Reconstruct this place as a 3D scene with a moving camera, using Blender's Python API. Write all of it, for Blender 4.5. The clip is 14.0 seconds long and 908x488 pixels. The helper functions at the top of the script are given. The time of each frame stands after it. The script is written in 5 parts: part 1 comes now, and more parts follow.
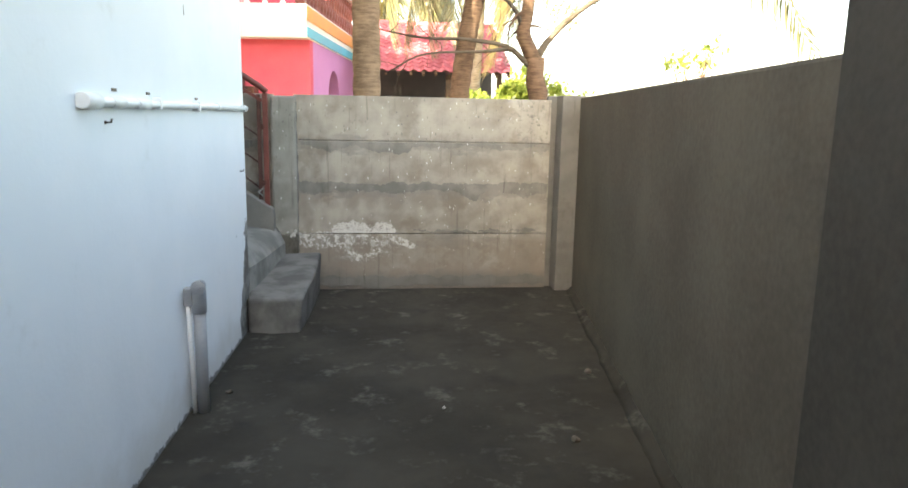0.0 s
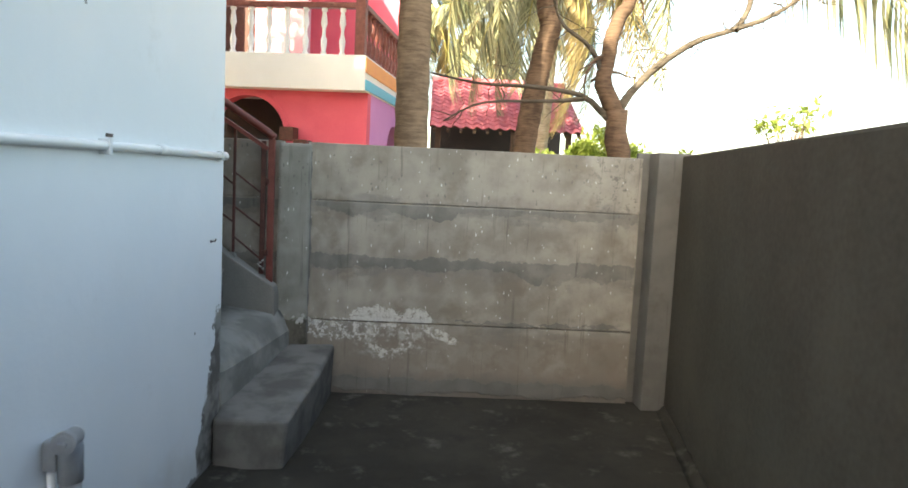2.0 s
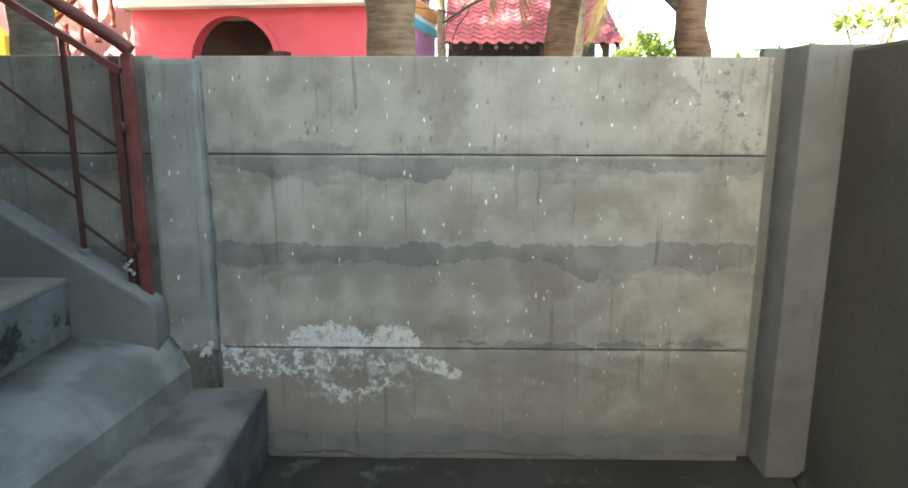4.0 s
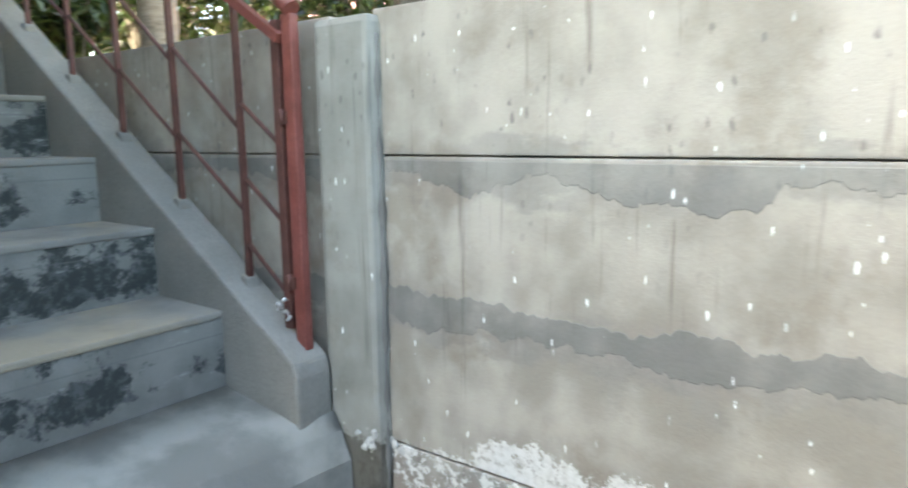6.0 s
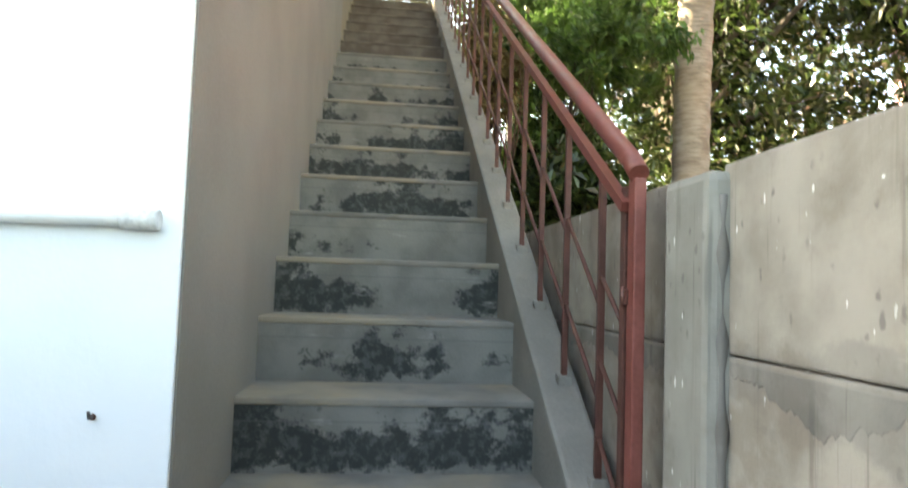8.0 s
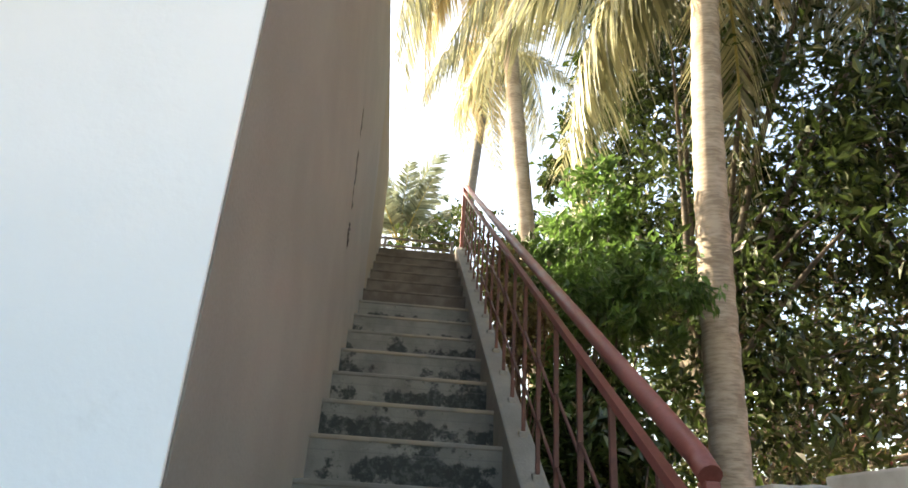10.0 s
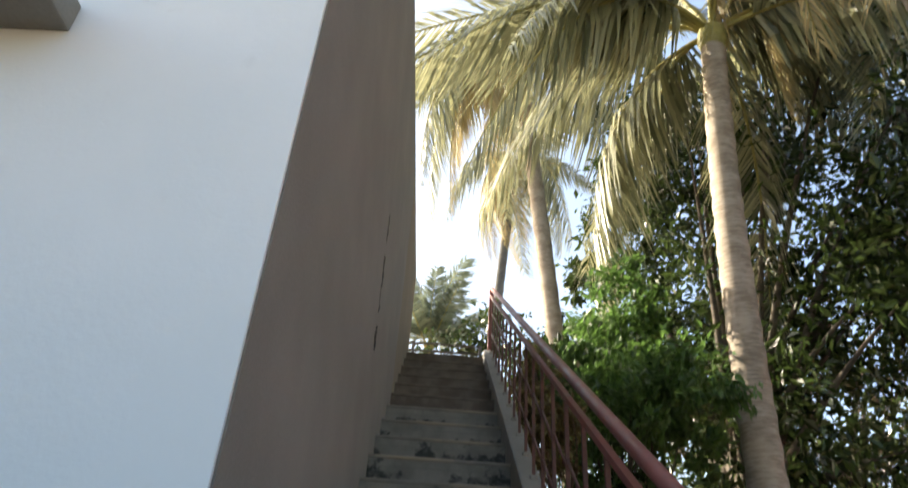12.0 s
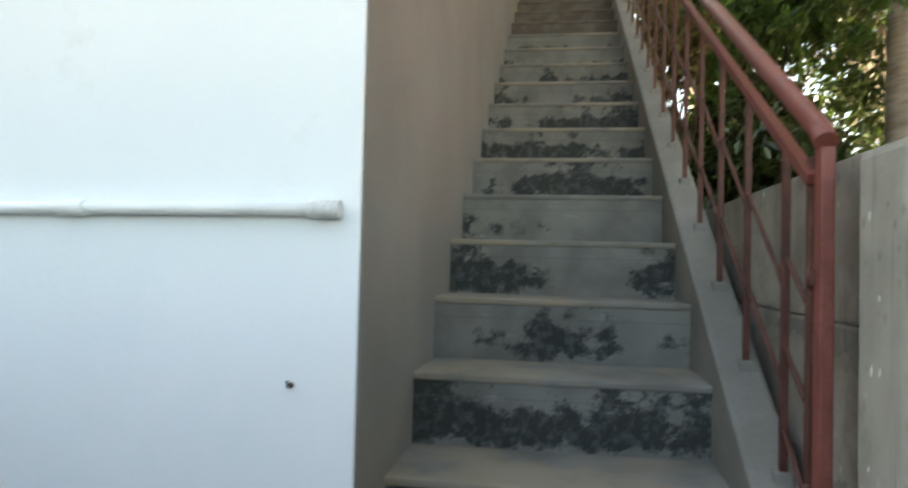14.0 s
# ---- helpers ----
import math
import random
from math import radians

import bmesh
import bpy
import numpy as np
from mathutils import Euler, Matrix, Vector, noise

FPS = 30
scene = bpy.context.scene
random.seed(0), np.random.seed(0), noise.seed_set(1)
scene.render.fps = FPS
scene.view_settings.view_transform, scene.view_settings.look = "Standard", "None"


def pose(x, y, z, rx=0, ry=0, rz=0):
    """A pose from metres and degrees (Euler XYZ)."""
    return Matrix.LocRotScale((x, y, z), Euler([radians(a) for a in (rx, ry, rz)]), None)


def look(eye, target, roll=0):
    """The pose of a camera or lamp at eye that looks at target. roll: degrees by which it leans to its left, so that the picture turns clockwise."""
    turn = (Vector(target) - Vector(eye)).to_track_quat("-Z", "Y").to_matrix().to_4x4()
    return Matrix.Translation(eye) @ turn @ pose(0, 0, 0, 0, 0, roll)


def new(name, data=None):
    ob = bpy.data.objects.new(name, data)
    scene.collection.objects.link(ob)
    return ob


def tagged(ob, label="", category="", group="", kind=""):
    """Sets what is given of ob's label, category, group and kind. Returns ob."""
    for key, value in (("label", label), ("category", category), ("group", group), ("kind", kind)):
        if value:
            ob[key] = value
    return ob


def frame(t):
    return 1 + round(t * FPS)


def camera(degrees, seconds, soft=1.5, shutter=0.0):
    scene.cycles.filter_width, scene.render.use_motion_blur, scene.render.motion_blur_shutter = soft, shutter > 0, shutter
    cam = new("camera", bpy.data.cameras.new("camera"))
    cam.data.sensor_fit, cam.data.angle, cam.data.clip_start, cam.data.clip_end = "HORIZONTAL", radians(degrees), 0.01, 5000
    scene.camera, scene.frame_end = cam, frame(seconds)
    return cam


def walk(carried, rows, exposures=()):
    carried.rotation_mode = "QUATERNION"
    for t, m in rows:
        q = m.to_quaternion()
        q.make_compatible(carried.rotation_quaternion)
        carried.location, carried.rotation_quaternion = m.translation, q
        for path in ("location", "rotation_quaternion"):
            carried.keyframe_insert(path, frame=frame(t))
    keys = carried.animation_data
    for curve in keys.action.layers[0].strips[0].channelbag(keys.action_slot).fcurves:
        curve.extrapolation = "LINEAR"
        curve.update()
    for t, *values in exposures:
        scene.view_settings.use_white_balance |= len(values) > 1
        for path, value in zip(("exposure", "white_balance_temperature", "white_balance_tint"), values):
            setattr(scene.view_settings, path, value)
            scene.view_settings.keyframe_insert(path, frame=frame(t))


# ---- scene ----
cam = camera(67.5, 14.0, soft=1.6, shutter=0.4)
PATH = [
    (0, (0.529, -5.13, 1.275), (0.775, -3.176, 0.923), 1.1),
    (0.5, (0.627, -4.935, 1.266), (0.808, -2.979, 0.893), 1.0),
    (1, (0.615, -4.603, 1.27), (0.8, -2.632, 0.985), 1.3),
    (1.5, (0.646, -4.296, 1.271), (0.819, -2.319, 1.025), 0.7),
    (2, (0.714, -3.921, 1.273), (0.774, -1.931, 1.089), 2.8),
    (2.2, (0.728, -3.776, 1.233), (0.798, -1.789, 1.017), 1.5),
    (4.3, (0.897, -2.156, 1.302), (0.828, -0.199, 0.898), -0.2),
    (4.5, (0.914, -2.057, 1.298), (0.778, -0.102, 0.9), -0.2),
    (5, (1.051, -1.719, 1.24), (0.443, 0.158, 0.913), 1.4),
    (5.5, (1.103, -1.408, 1.168), (0.156, 0.331, 0.89), 0.6),
    (6, (1.078, -1.159, 1.176), (-0.114, 0.415, 0.856), -0.8),
    (6.5, (1.123, -0.969, 1.184), (-0.489, 0.165, 0.846), 0.1),
    (7, (1.152, -0.752, 1.178), (-0.707, -0.046, 0.961), 0.3),
    (7.5, (1.102, -0.647, 1.184), (-0.852, -0.229, 1.105), 0.8),
    (8, (1.086, -0.587, 1.229), (-0.898, -0.37, 1.354), 1.9),
    (8.5, (1.095, -0.538, 1.267), (-0.881, -0.401, 1.54), 3.0),
    (9, (1.092, -0.523, 1.304), (-0.845, -0.419, 1.792), 3.7),
    (9.2, (1.021, -0.559, 1.322), (-0.878, -0.431, 1.937), 4.0),
    (11.3, (0.895, -0.611, 1.351), (-0.809, -0.587, 2.398), 4.0),
    (11.5, (0.919, -0.608, 1.335), (-0.723, -0.576, 2.476), 3.8),
    (12, (0.972, -0.581, 1.299), (-0.722, -0.569, 2.363), 4.0),
    (12.5, (1.079, -0.517, 1.333), (-0.783, -0.527, 2.065), 3.2),
    (13, (1.085, -0.532, 1.3), (-0.86, -0.574, 1.761), 2.5),
    (13.5, (1.075, -0.527, 1.25), (-0.908, -0.632, 1.486), 1.5),
    (14, (1.105, -0.557, 1.232), (-0.871, -0.86, 1.285), 1.4),
]
EXPOSURES = [(0, 3.05, 8350, 5), (1, 3.05, 8050, 2), (2, 2.35, 7850, 3), (4.5, 2.7, 6950, -4), (5, 2.7, 6900, -2), (5.5, 3.5, 7150, 1), (6, 3.75, 7350, 1), (6.5, 3.9, 7500, 1),
             (7.5, 3.6, 8500, 2), (9, 3.1, 8500, 6), (11.5, 1.72, 7150, 8), (12.5, 1.75, 7200, 6), (13, 2.28, 7650, 5), (13.5, 2.72, 8200, 4), (14, 2.87, 8600, 4)]
walk(cam, [(t, look(e, g, r)) for t, e, g, r in PATH], EXPOSURES)

# ---- sky and sun ----
SUN = Vector((-0.45, -0.70, 0.52)).normalized()
world = bpy.data.worlds.new("sky")
scene.world = world
world.use_nodes = True
sky = world.node_tree.nodes.new("ShaderNodeTexSky")
sky.sky_type = 'NISHITA'
sky.sun_disc = False
sky.sun_elevation = math.asin(SUN.z)
sky.sun_rotation = math.atan2(SUN.x, SUN.y)
sky.air_density, sky.dust_density, sky.ozone_density = 1.0, 3.0, 1.0
back = world.node_tree.nodes["Background"]
back.inputs["Strength"].default_value = 0.15
world.node_tree.links.new(sky.outputs["Color"], back.inputs["Color"])
sun = new("sun", bpy.data.lights.new("sun", 'SUN'))
sun.data.energy, sun.data.angle, sun.data.color = 4.5, radians(0.6), (1.0, 0.93, 0.80)
sun.matrix_world = look(SUN * 50, (0, 0, 0))


# ---- materials ----
class Tree:
    """Shortcuts for a material's nodes."""

    def __init__(self, name):
        self.mat = bpy.data.materials.new(name)
        self.mat.use_nodes = True
        self.nt = self.mat.node_tree
        self.bsdf = self.nt.nodes["Principled BSDF"]
        self.pos = self.nt.nodes.new("ShaderNodeNewGeometry").outputs["Position"]
        self.obj = self.nt.nodes.new("ShaderNodeTexCoord").outputs["Object"]
        self.rand = self.nt.nodes.new("ShaderNodeObjectInfo").outputs["Random"]

    def put(self, socket, value):
        if isinstance(value, bpy.types.NodeSocket):
            self.nt.links.new(value, socket)
        elif isinstance(value, tuple) and len(value) == 3 and socket.type == 'RGBA':
            socket.default_value = (*value, 1)
        else:
            socket.default_value = value

    def calc(self, op, a, b=0.0, clamp=False):
        n = self.nt.nodes.new("ShaderNodeMath")
        n.operation, n.use_clamp = op, clamp
        self.put(n.inputs[0], a)
        self.put(n.inputs[1], b)
        return n.outputs[0]

    def scaled(self, vec, s, offset=None):
        n = self.nt.nodes.new("ShaderNodeVectorMath")
        n.operation = 'MULTIPLY'
        self.put(n.inputs[0], vec)
        n.inputs[1].default_value = s
        if offset is None:
            return n.outputs[0]
        a = self.nt.nodes.new("ShaderNodeVectorMath")
        a.operation = 'ADD'
        self.put(a.inputs[0], n.outputs[0])
        self.put(a.inputs[1], offset)
        return a.outputs[0]

    def noise(self, vec, scale, detail=4.0, rough=0.55, warp=0.0):
        n = self.nt.nodes.new("ShaderNodeTexNoise")
        self.put(n.inputs["Vector"], vec)
        n.inputs["Scale"].default_value = scale
        n.inputs["Detail"].default_value = detail
        n.inputs["Roughness"].default_value = rough
        n.inputs["Distortion"].default_value = warp
        return n.outputs["Fac"]

    def cells(self, vec, scale):
        n = self.nt.nodes.new("ShaderNodeTexVoronoi")
        self.put(n.inputs["Vector"], vec)
        n.inputs["Scale"].default_value = scale
        return n.outputs["Distance"]

    def step(self, v, lo, hi, a=0.0, b=1.0):
        n = self.nt.nodes.new("ShaderNodeMapRange")
        n.interpolation_type = 'SMOOTHSTEP'
        self.put(n.inputs["Value"], v)
        for i, q in enumerate((lo, hi, a, b)):
            n.inputs[1 + i].default_value = q
        return n.outputs[0]

    def mix(self, f, a, b):
        n = self.nt.nodes.new("ShaderNodeMix")
        n.data_type = 'RGBA'
        self.put(n.inputs[0], f)
        self.put(n.inputs[6], a)
        self.put(n.inputs[7], b)
        return n.outputs[2]

    def xyz(self, vec):
        n = self.nt.nodes.new("ShaderNodeSeparateXYZ")
        self.put(n.inputs[0], vec)
        return n.outputs

    def done(self, colour, rough=0.8, bump=None, strength=0.3, depth=0.01, metal=0.0, spec=0.4):
        self.put(self.bsdf.inputs["Base Color"], colour)
        self.put(self.bsdf.inputs["Roughness"], rough)
        self.put(self.bsdf.inputs["Metallic"], metal)
        self.put(self.bsdf.inputs["Specular IOR Level"], spec)
        if bump is not None:
            n = self.nt.nodes.new("ShaderNodeBump")
            n.inputs["Strength"].default_value = strength
            n.inputs["Distance"].default_value = depth
            self.put(n.inputs["Height"], bump)
            self.nt.links.new(n.outputs[0], self.bsdf.inputs["Normal"])
        return self.mat


def plain(name, a, b, scale=6.0, fine=80.0, rough=0.8, strength=0.25, depth=0.004, metal=0.0, spec=0.4):
    """A surface of two near colours in patches, with fine grain."""
    t = Tree(name)
    big = t.noise(t.pos, scale, 5)
    grain = t.noise(t.pos, fine, 3)
    f = t.step(t.calc('ADD', t.calc('MULTIPLY', big, 0.75), t.calc('MULTIPLY', grain, 0.25)), 0.32, 0.68)
    r = t.step(big, 0.3, 0.7, rough - 0.08, min(1, rough + 0.08))
    return t.done(t.mix(f, a, b), r, grain, strength, depth, metal, spec)


def cement_wall(name, joints, a, b, smear, specks=True, salt=False, broken=0.0):
    """Cast cement with mortar smeared along its joints, droppings, pits and a salt bloom."""
    t = Tree(name)
    x, y, z = t.xyz(t.pos)
    big = t.noise(t.pos, 2.2, 5)
    mid = t.noise(t.pos, 9, 5)
    grain = t.noise(t.pos, 120, 3)
    col = t.mix(t.step(t.calc('ADD', t.calc('MULTIPLY', big, 0.6), t.calc('MULTIPLY', mid, 0.4)), 0.38, 0.62), a, b)
    wave = t.noise(t.scaled(t.pos, (2.2, 2.2, 5.0)), 2.2, 6, 0.6)
    rag = t.noise(t.scaled(t.pos, (1.0, 1.0, 0.6)), 16, 5, 0.65)
    band = None
    for j in joints:
        d = t.calc('ADD', z, -j + 0.035)
        low = t.calc('SUBTRACT', t.calc('ABSOLUTE', d), t.calc('MULTIPLY', t.step(t.calc('ADD', t.calc('MULTIPLY', wave, 0.72), t.calc('MULTIPLY', rag, 0.28)), 0.32, 0.68), 0.135))
        m = t.step(low, -0.05, 0.0, 1.0, 0.0)
        band = m if band is None else t.calc('MAXIMUM', band, m)
    if band is not None:
        col = t.mix(t.calc('MULTIPLY', band, t.step(t.noise(t.pos, 3.1, 3), 0.3, 0.6, 0.2, 0.6)), col, t.mix(t.step(rag, 0.35, 0.65), smear, tuple(c * 1.35 for c in smear)))
    tan = t.step(t.noise(t.scaled(t.pos, (1, 1, 1), (2, 8, 5)), 4.2, 6, 0.65), 0.52, 0.68)
    col = t.mix(t.calc('MULTIPLY', tan, 0.5), col, tuple(c * q for c, q in zip(a, (0.74, 0.68, 0.62))))
    # thin runs of water
    runs = t.noise(t.scaled(t.pos, (38.0, 38.0, 1.6)), 1.0, 4, 0.6)
    wet = t.calc('MULTIPLY', t.step(runs, 0.57, 0.67), t.step(t.noise(t.pos, 2.7, 2), 0.43, 0.56))
    col = t.mix(t.calc('MULTIPLY', wet, 0.6), col, tuple(c * 0.62 for c in a))
    if specks:
        lime = t.calc('ADD', t.cells(t.scaled(t.pos, (1.0, 1.0, 0.30)), 40), t.calc('MULTIPLY', t.calc('ADD', t.noise(t.pos, 55, 3), -0.42), 0.5))
        keep = t.step(t.noise(t.pos, 9.0, 2), 0.36, 0.48)
        col = t.mix(t.calc('MULTIPLY', t.step(lime, 0.075, 0.155, 1.0, 0.0), keep), col, (0.80, 0.80, 0.78))
        pit = t.calc('ADD', t.cells(t.scaled(t.pos, (1.0, 1.0, 0.5), (3.3, 1.7, 4.1)), 32), t.calc('MULTIPLY', t.calc('ADD', t.noise(t.pos, 45, 3), -0.45), 0.6))
        here = t.calc('MULTIPLY', t.step(t.noise(t.scaled(t.pos, (1, 1, 1), (7, 3, 5)), 6.5, 3), 0.42, 0.55), t.step(z, 0.9, 1.2, 0.25, 1.0))
        col = t.mix(t.calc('MULTIPLY', t.calc('MULTIPLY', t.step(pit, 0.09, 0.24, 1.0, 0.0), here), 0.7), col, (0.16, 0.15, 0.14))
    if salt:
        rag2 = t.calc('ADD', t.calc('MULTIPLY', t.noise(t.pos, 13, 6, 0.7), 0.6), t.calc('MULTIPLY', t.noise(t.pos, 40, 4, 0.7), 0.4))

        def blot(cx, cz, rx, rz, turn=0.0):
            c, q = math.cos(turn), math.sin(turn)
            u, v = t.calc('ADD', x, -cx), t.calc('ADD', z, -cz)
            a1 = t.calc('MULTIPLY', t.calc('ADD', t.calc('MULTIPLY', u, c), t.calc('MULTIPLY', v, q)), 1 / rx)
            b1 = t.calc('MULTIPLY', t.calc('SUBTRACT', t.calc('MULTIPLY', v, c), t.calc('MULTIPLY', u, q)), 1 / rz)
            r = t.calc('SQRT', t.calc('ADD', t.calc('MULTIPLY', a1, a1), t.calc('MULTIPLY', b1, b1)))
            return t.calc('ADD', r, t.calc('MULTIPLY', t.calc('ADD', rag2, -0.5), 2.7))
        above = t.step(z, 0.434, 0.440)
        lobes = t.calc('MULTIPLY', t.calc('MAXIMUM', t.step(blot(0.39, 0.445, 0.15, 0.085), 0.86, 0.98, 1.0, 0.0), t.step(blot(0.63, 0.445, 0.11, 0.085), 0.86, 0.98, 1.0, 0.0)), above)
        tail = t.step(blot(0.765, 0.375, 0.14, 0.032, -0.42), 0.8, 1.0, 1.0, 0.0)
        ring = t.step(t.calc('ABSOLUTE', t.calc('ADD', blot(0.47, 0.335, 0.13, 0.10), -0.95)), 0.10, 0.24, 1.0, 0.0)
        ring = t.calc('MULTIPLY', ring, t.step(t.noise(t.pos, 26, 5, 0.7), 0.44, 0.54))
        flakes = t.calc('MULTIPLY', t.step(blot(0.20, 0.385, 0.24, 0.07), 0.8, 1.1, 1.0, 0.0), t.step(t.noise(t.pos, 30, 5, 0.72), 0.48, 0.56))
        wash = t.calc('MULTIPLY', t.step(blot(0.47, 0.36, 0.30, 0.13), 0.7, 1.2, 1.0, 0.0), t.step(t.noise(t.pos, 15, 6, 0.75), 0.47, 0.60, 0.0, 0.62))
        holes = t.step(t.noise(t.pos, 34, 6, 0.75), 0.40, 0.50)
        lobes = t.calc('MULTIPLY', lobes, t.calc('MAXIMUM', holes, t.step(z, 0.45, 0.47, 1.0, 0.0)))
        tail = t.calc('MULTIPLY', tail, t.step(t.noise(t.pos, 28, 6, 0.75), 0.42, 0.54))
        bloom = t.calc('MAXIMUM', t.calc('MAXIMUM', lobes, tail), t.calc('MAXIMUM', t.calc('MAXIMUM', ring, flakes), wash))
        # black mould at the end of the top panel
        mould = t.calc('MULTIPLY', t.calc('MULTIPLY', t.step(x, 1.45, 1.80), t.step(z, 1.08, 1.2)), t.step(t.noise(t.pos, 22, 6, 0.75), 0.52, 0.62))
        col = t.mix(t.calc('MULTIPLY', mould, 0.7), col, (0.11, 0.105, 0.095))
        col = t.mix(t.calc('MULTIPLY', bloom, t.step(t.noise(t.pos, 60, 4), 0.3, 0.6, 0.7, 1.0)), col, (0.64, 0.625, 0.59))
        brown = t.step(t.calc('ADD', z, t.calc('MULTIPLY', big, 0.12)), 0.40, 0.50, 1.0, 0.0)
        brown = t.calc('MULTIPLY', brown, t.step(mid, 0.35, 0.6, 0.25, 0.7))
        col = t.mix(t.calc('MULTIPLY', brown, t.calc('SUBTRACT', 1.0, bloom)), col, (0.22, 0.182, 0.148))
        damp = t.step(t.calc('ADD', z, t.calc('MULTIPLY', mid, 0.16)), 0.16, 0.26, 1.0, 0.0)
        col = t.mix(t.calc('MULTIPLY', damp, 0.5), col, (0.14, 0.13, 0.12))
    if broken:
        # skin broken off the foot, bare dark aggregate under it
        f = t.step(t.calc('ADD', z, t.calc('MULTIPLY', t.calc('ADD', t.noise(t.pos, 14, 6, 0.7), -0.5), 0.16)), broken - 0.008, broken + 0.008, 1.0, 0.0)
        col = t.mix(f, col, t.mix(t.step(rag, 0.4, 0.6), (0.075, 0.068, 0.055), (0.13, 0.12, 0.10)))
        speck = t.step(t.cells(t.pos, 30), 0.08, 0.16, 1.0, 0.0)
        lips = t.calc('MULTIPLY', speck, t.step(t.calc('ABSOLUTE', t.calc('ADD', z, 0.012 - broken)), 0.02, 0.05, 0.7, 0.0))
        col = t.mix(lips, col, (0.6, 0.58, 0.54))
    bump = t.calc('ADD', t.calc('MULTIPLY', mid, 0.7), t.calc('MULTIPLY', grain, 0.3))
    return t.done(col, t.step(mid, 0.3, 0.7, 0.8, 0.95), bump, 0.35, 0.008, spec=0.25)


def white_paint():
    t = Tree("white_lime_paint")
    x, y, z = t.xyz(t.pos)
    big = t.noise(t.pos, 1.6, 5)
    fine = t.noise(t.pos, 70, 3)
    col = t.mix(t.step(big, 0.35, 0.65), (0.80, 0.835, 0.855), (0.845, 0.87, 0.885))
    foot = t.step(t.calc('ADD', z, t.calc('MULTIPLY', t.noise(t.pos, 7, 5), 0.30)), 0.16, 0.42, 1.0, 0.0)
    col = t.mix(t.calc('MULTIPLY', foot, 0.45), col, (0.55, 0.52, 0.46))
    stain = t.step(t.noise(t.scaled(t.pos, (1, 1, 1), (4, 4, 4)), 3.0, 6, 0.7), 0.60, 0.74)
    col = t.mix(t.calc('MULTIPLY', stain, 0.3), col, (0.60, 0.60, 0.58))
    # bare plaster where the paint came off near the corner
    flake = t.calc('MULTIPLY', t.step(t.calc('ADD', z, t.calc('MULTIPLY', t.noise(t.pos, 9, 6, 0.7), 0.45)), 0.89, 0.92, 1.0, 0.0),
                   t.step(t.calc('ADD', t.calc('ADD', y, t.calc('MULTIPLY', t.noise(t.pos, 13, 5, 0.7), 0.25)), t.step(z, 0.0, 0.62, 0.16, -0.02)), -0.935, -0.920))
    col = t.mix(flake, col, t.mix(t.step(t.noise(t.pos, 11, 5), 0.4, 0.6), (0.13, 0.12, 0.11), (0.27, 0.26, 0.24)))
    low = t.step(t.calc('ADD', z, t.calc('MULTIPLY', t.noise(t.pos, 16, 5, 0.7), 0.12)), 0.075, 0.085, 1.0, 0.0)
    col = t.mix(low, col, (0.22, 0.21, 0.20))
    return t.done(col, 0.7, t.calc('ADD', t.calc('MULTIPLY', t.noise(t.pos, 5, 3), 2.0), t.calc('MULTIPLY', fine, 0.3)), 0.2, 0.01, spec=0.3)


def yard_floor():
    t = Tree("courtyard_cement")
    big = t.noise(t.pos, 1.5, 5)
    mid = t.noise(t.pos, 5, 6, 0.62)
    col = t.mix(t.step(big, 0.36, 0.64), (0.034, 0.031, 0.026), (0.050, 0.046, 0.038))
    pale = t.step(t.calc('ADD', t.calc('MULTIPLY', mid, 0.7), t.calc('MULTIPLY', t.noise(t.pos, 21, 5, 0.7), 0.3)), 0.53, 0.68)
    col = t.mix(t.calc('MULTIPLY', pale, 0.62), col, (0.14, 0.133, 0.118))
    dark = t.step(t.noise(t.scaled(t.pos, (1, 1, 1), (5, 9, 2)), 3.2, 5), 0.58, 0.7)
    col = t.mix(t.calc('MULTIPLY', dark, 0.6), col, (0.030, 0.028, 0.026))
    grit = t.noise(t.pos, 150, 3)
    return t.done(col, t.step(mid, 0.35, 0.65, 0.8, 0.95), t.calc('ADD', mid, t.calc('MULTIPLY', grit, 0.4)), 0.4, 0.008, spec=0.1)


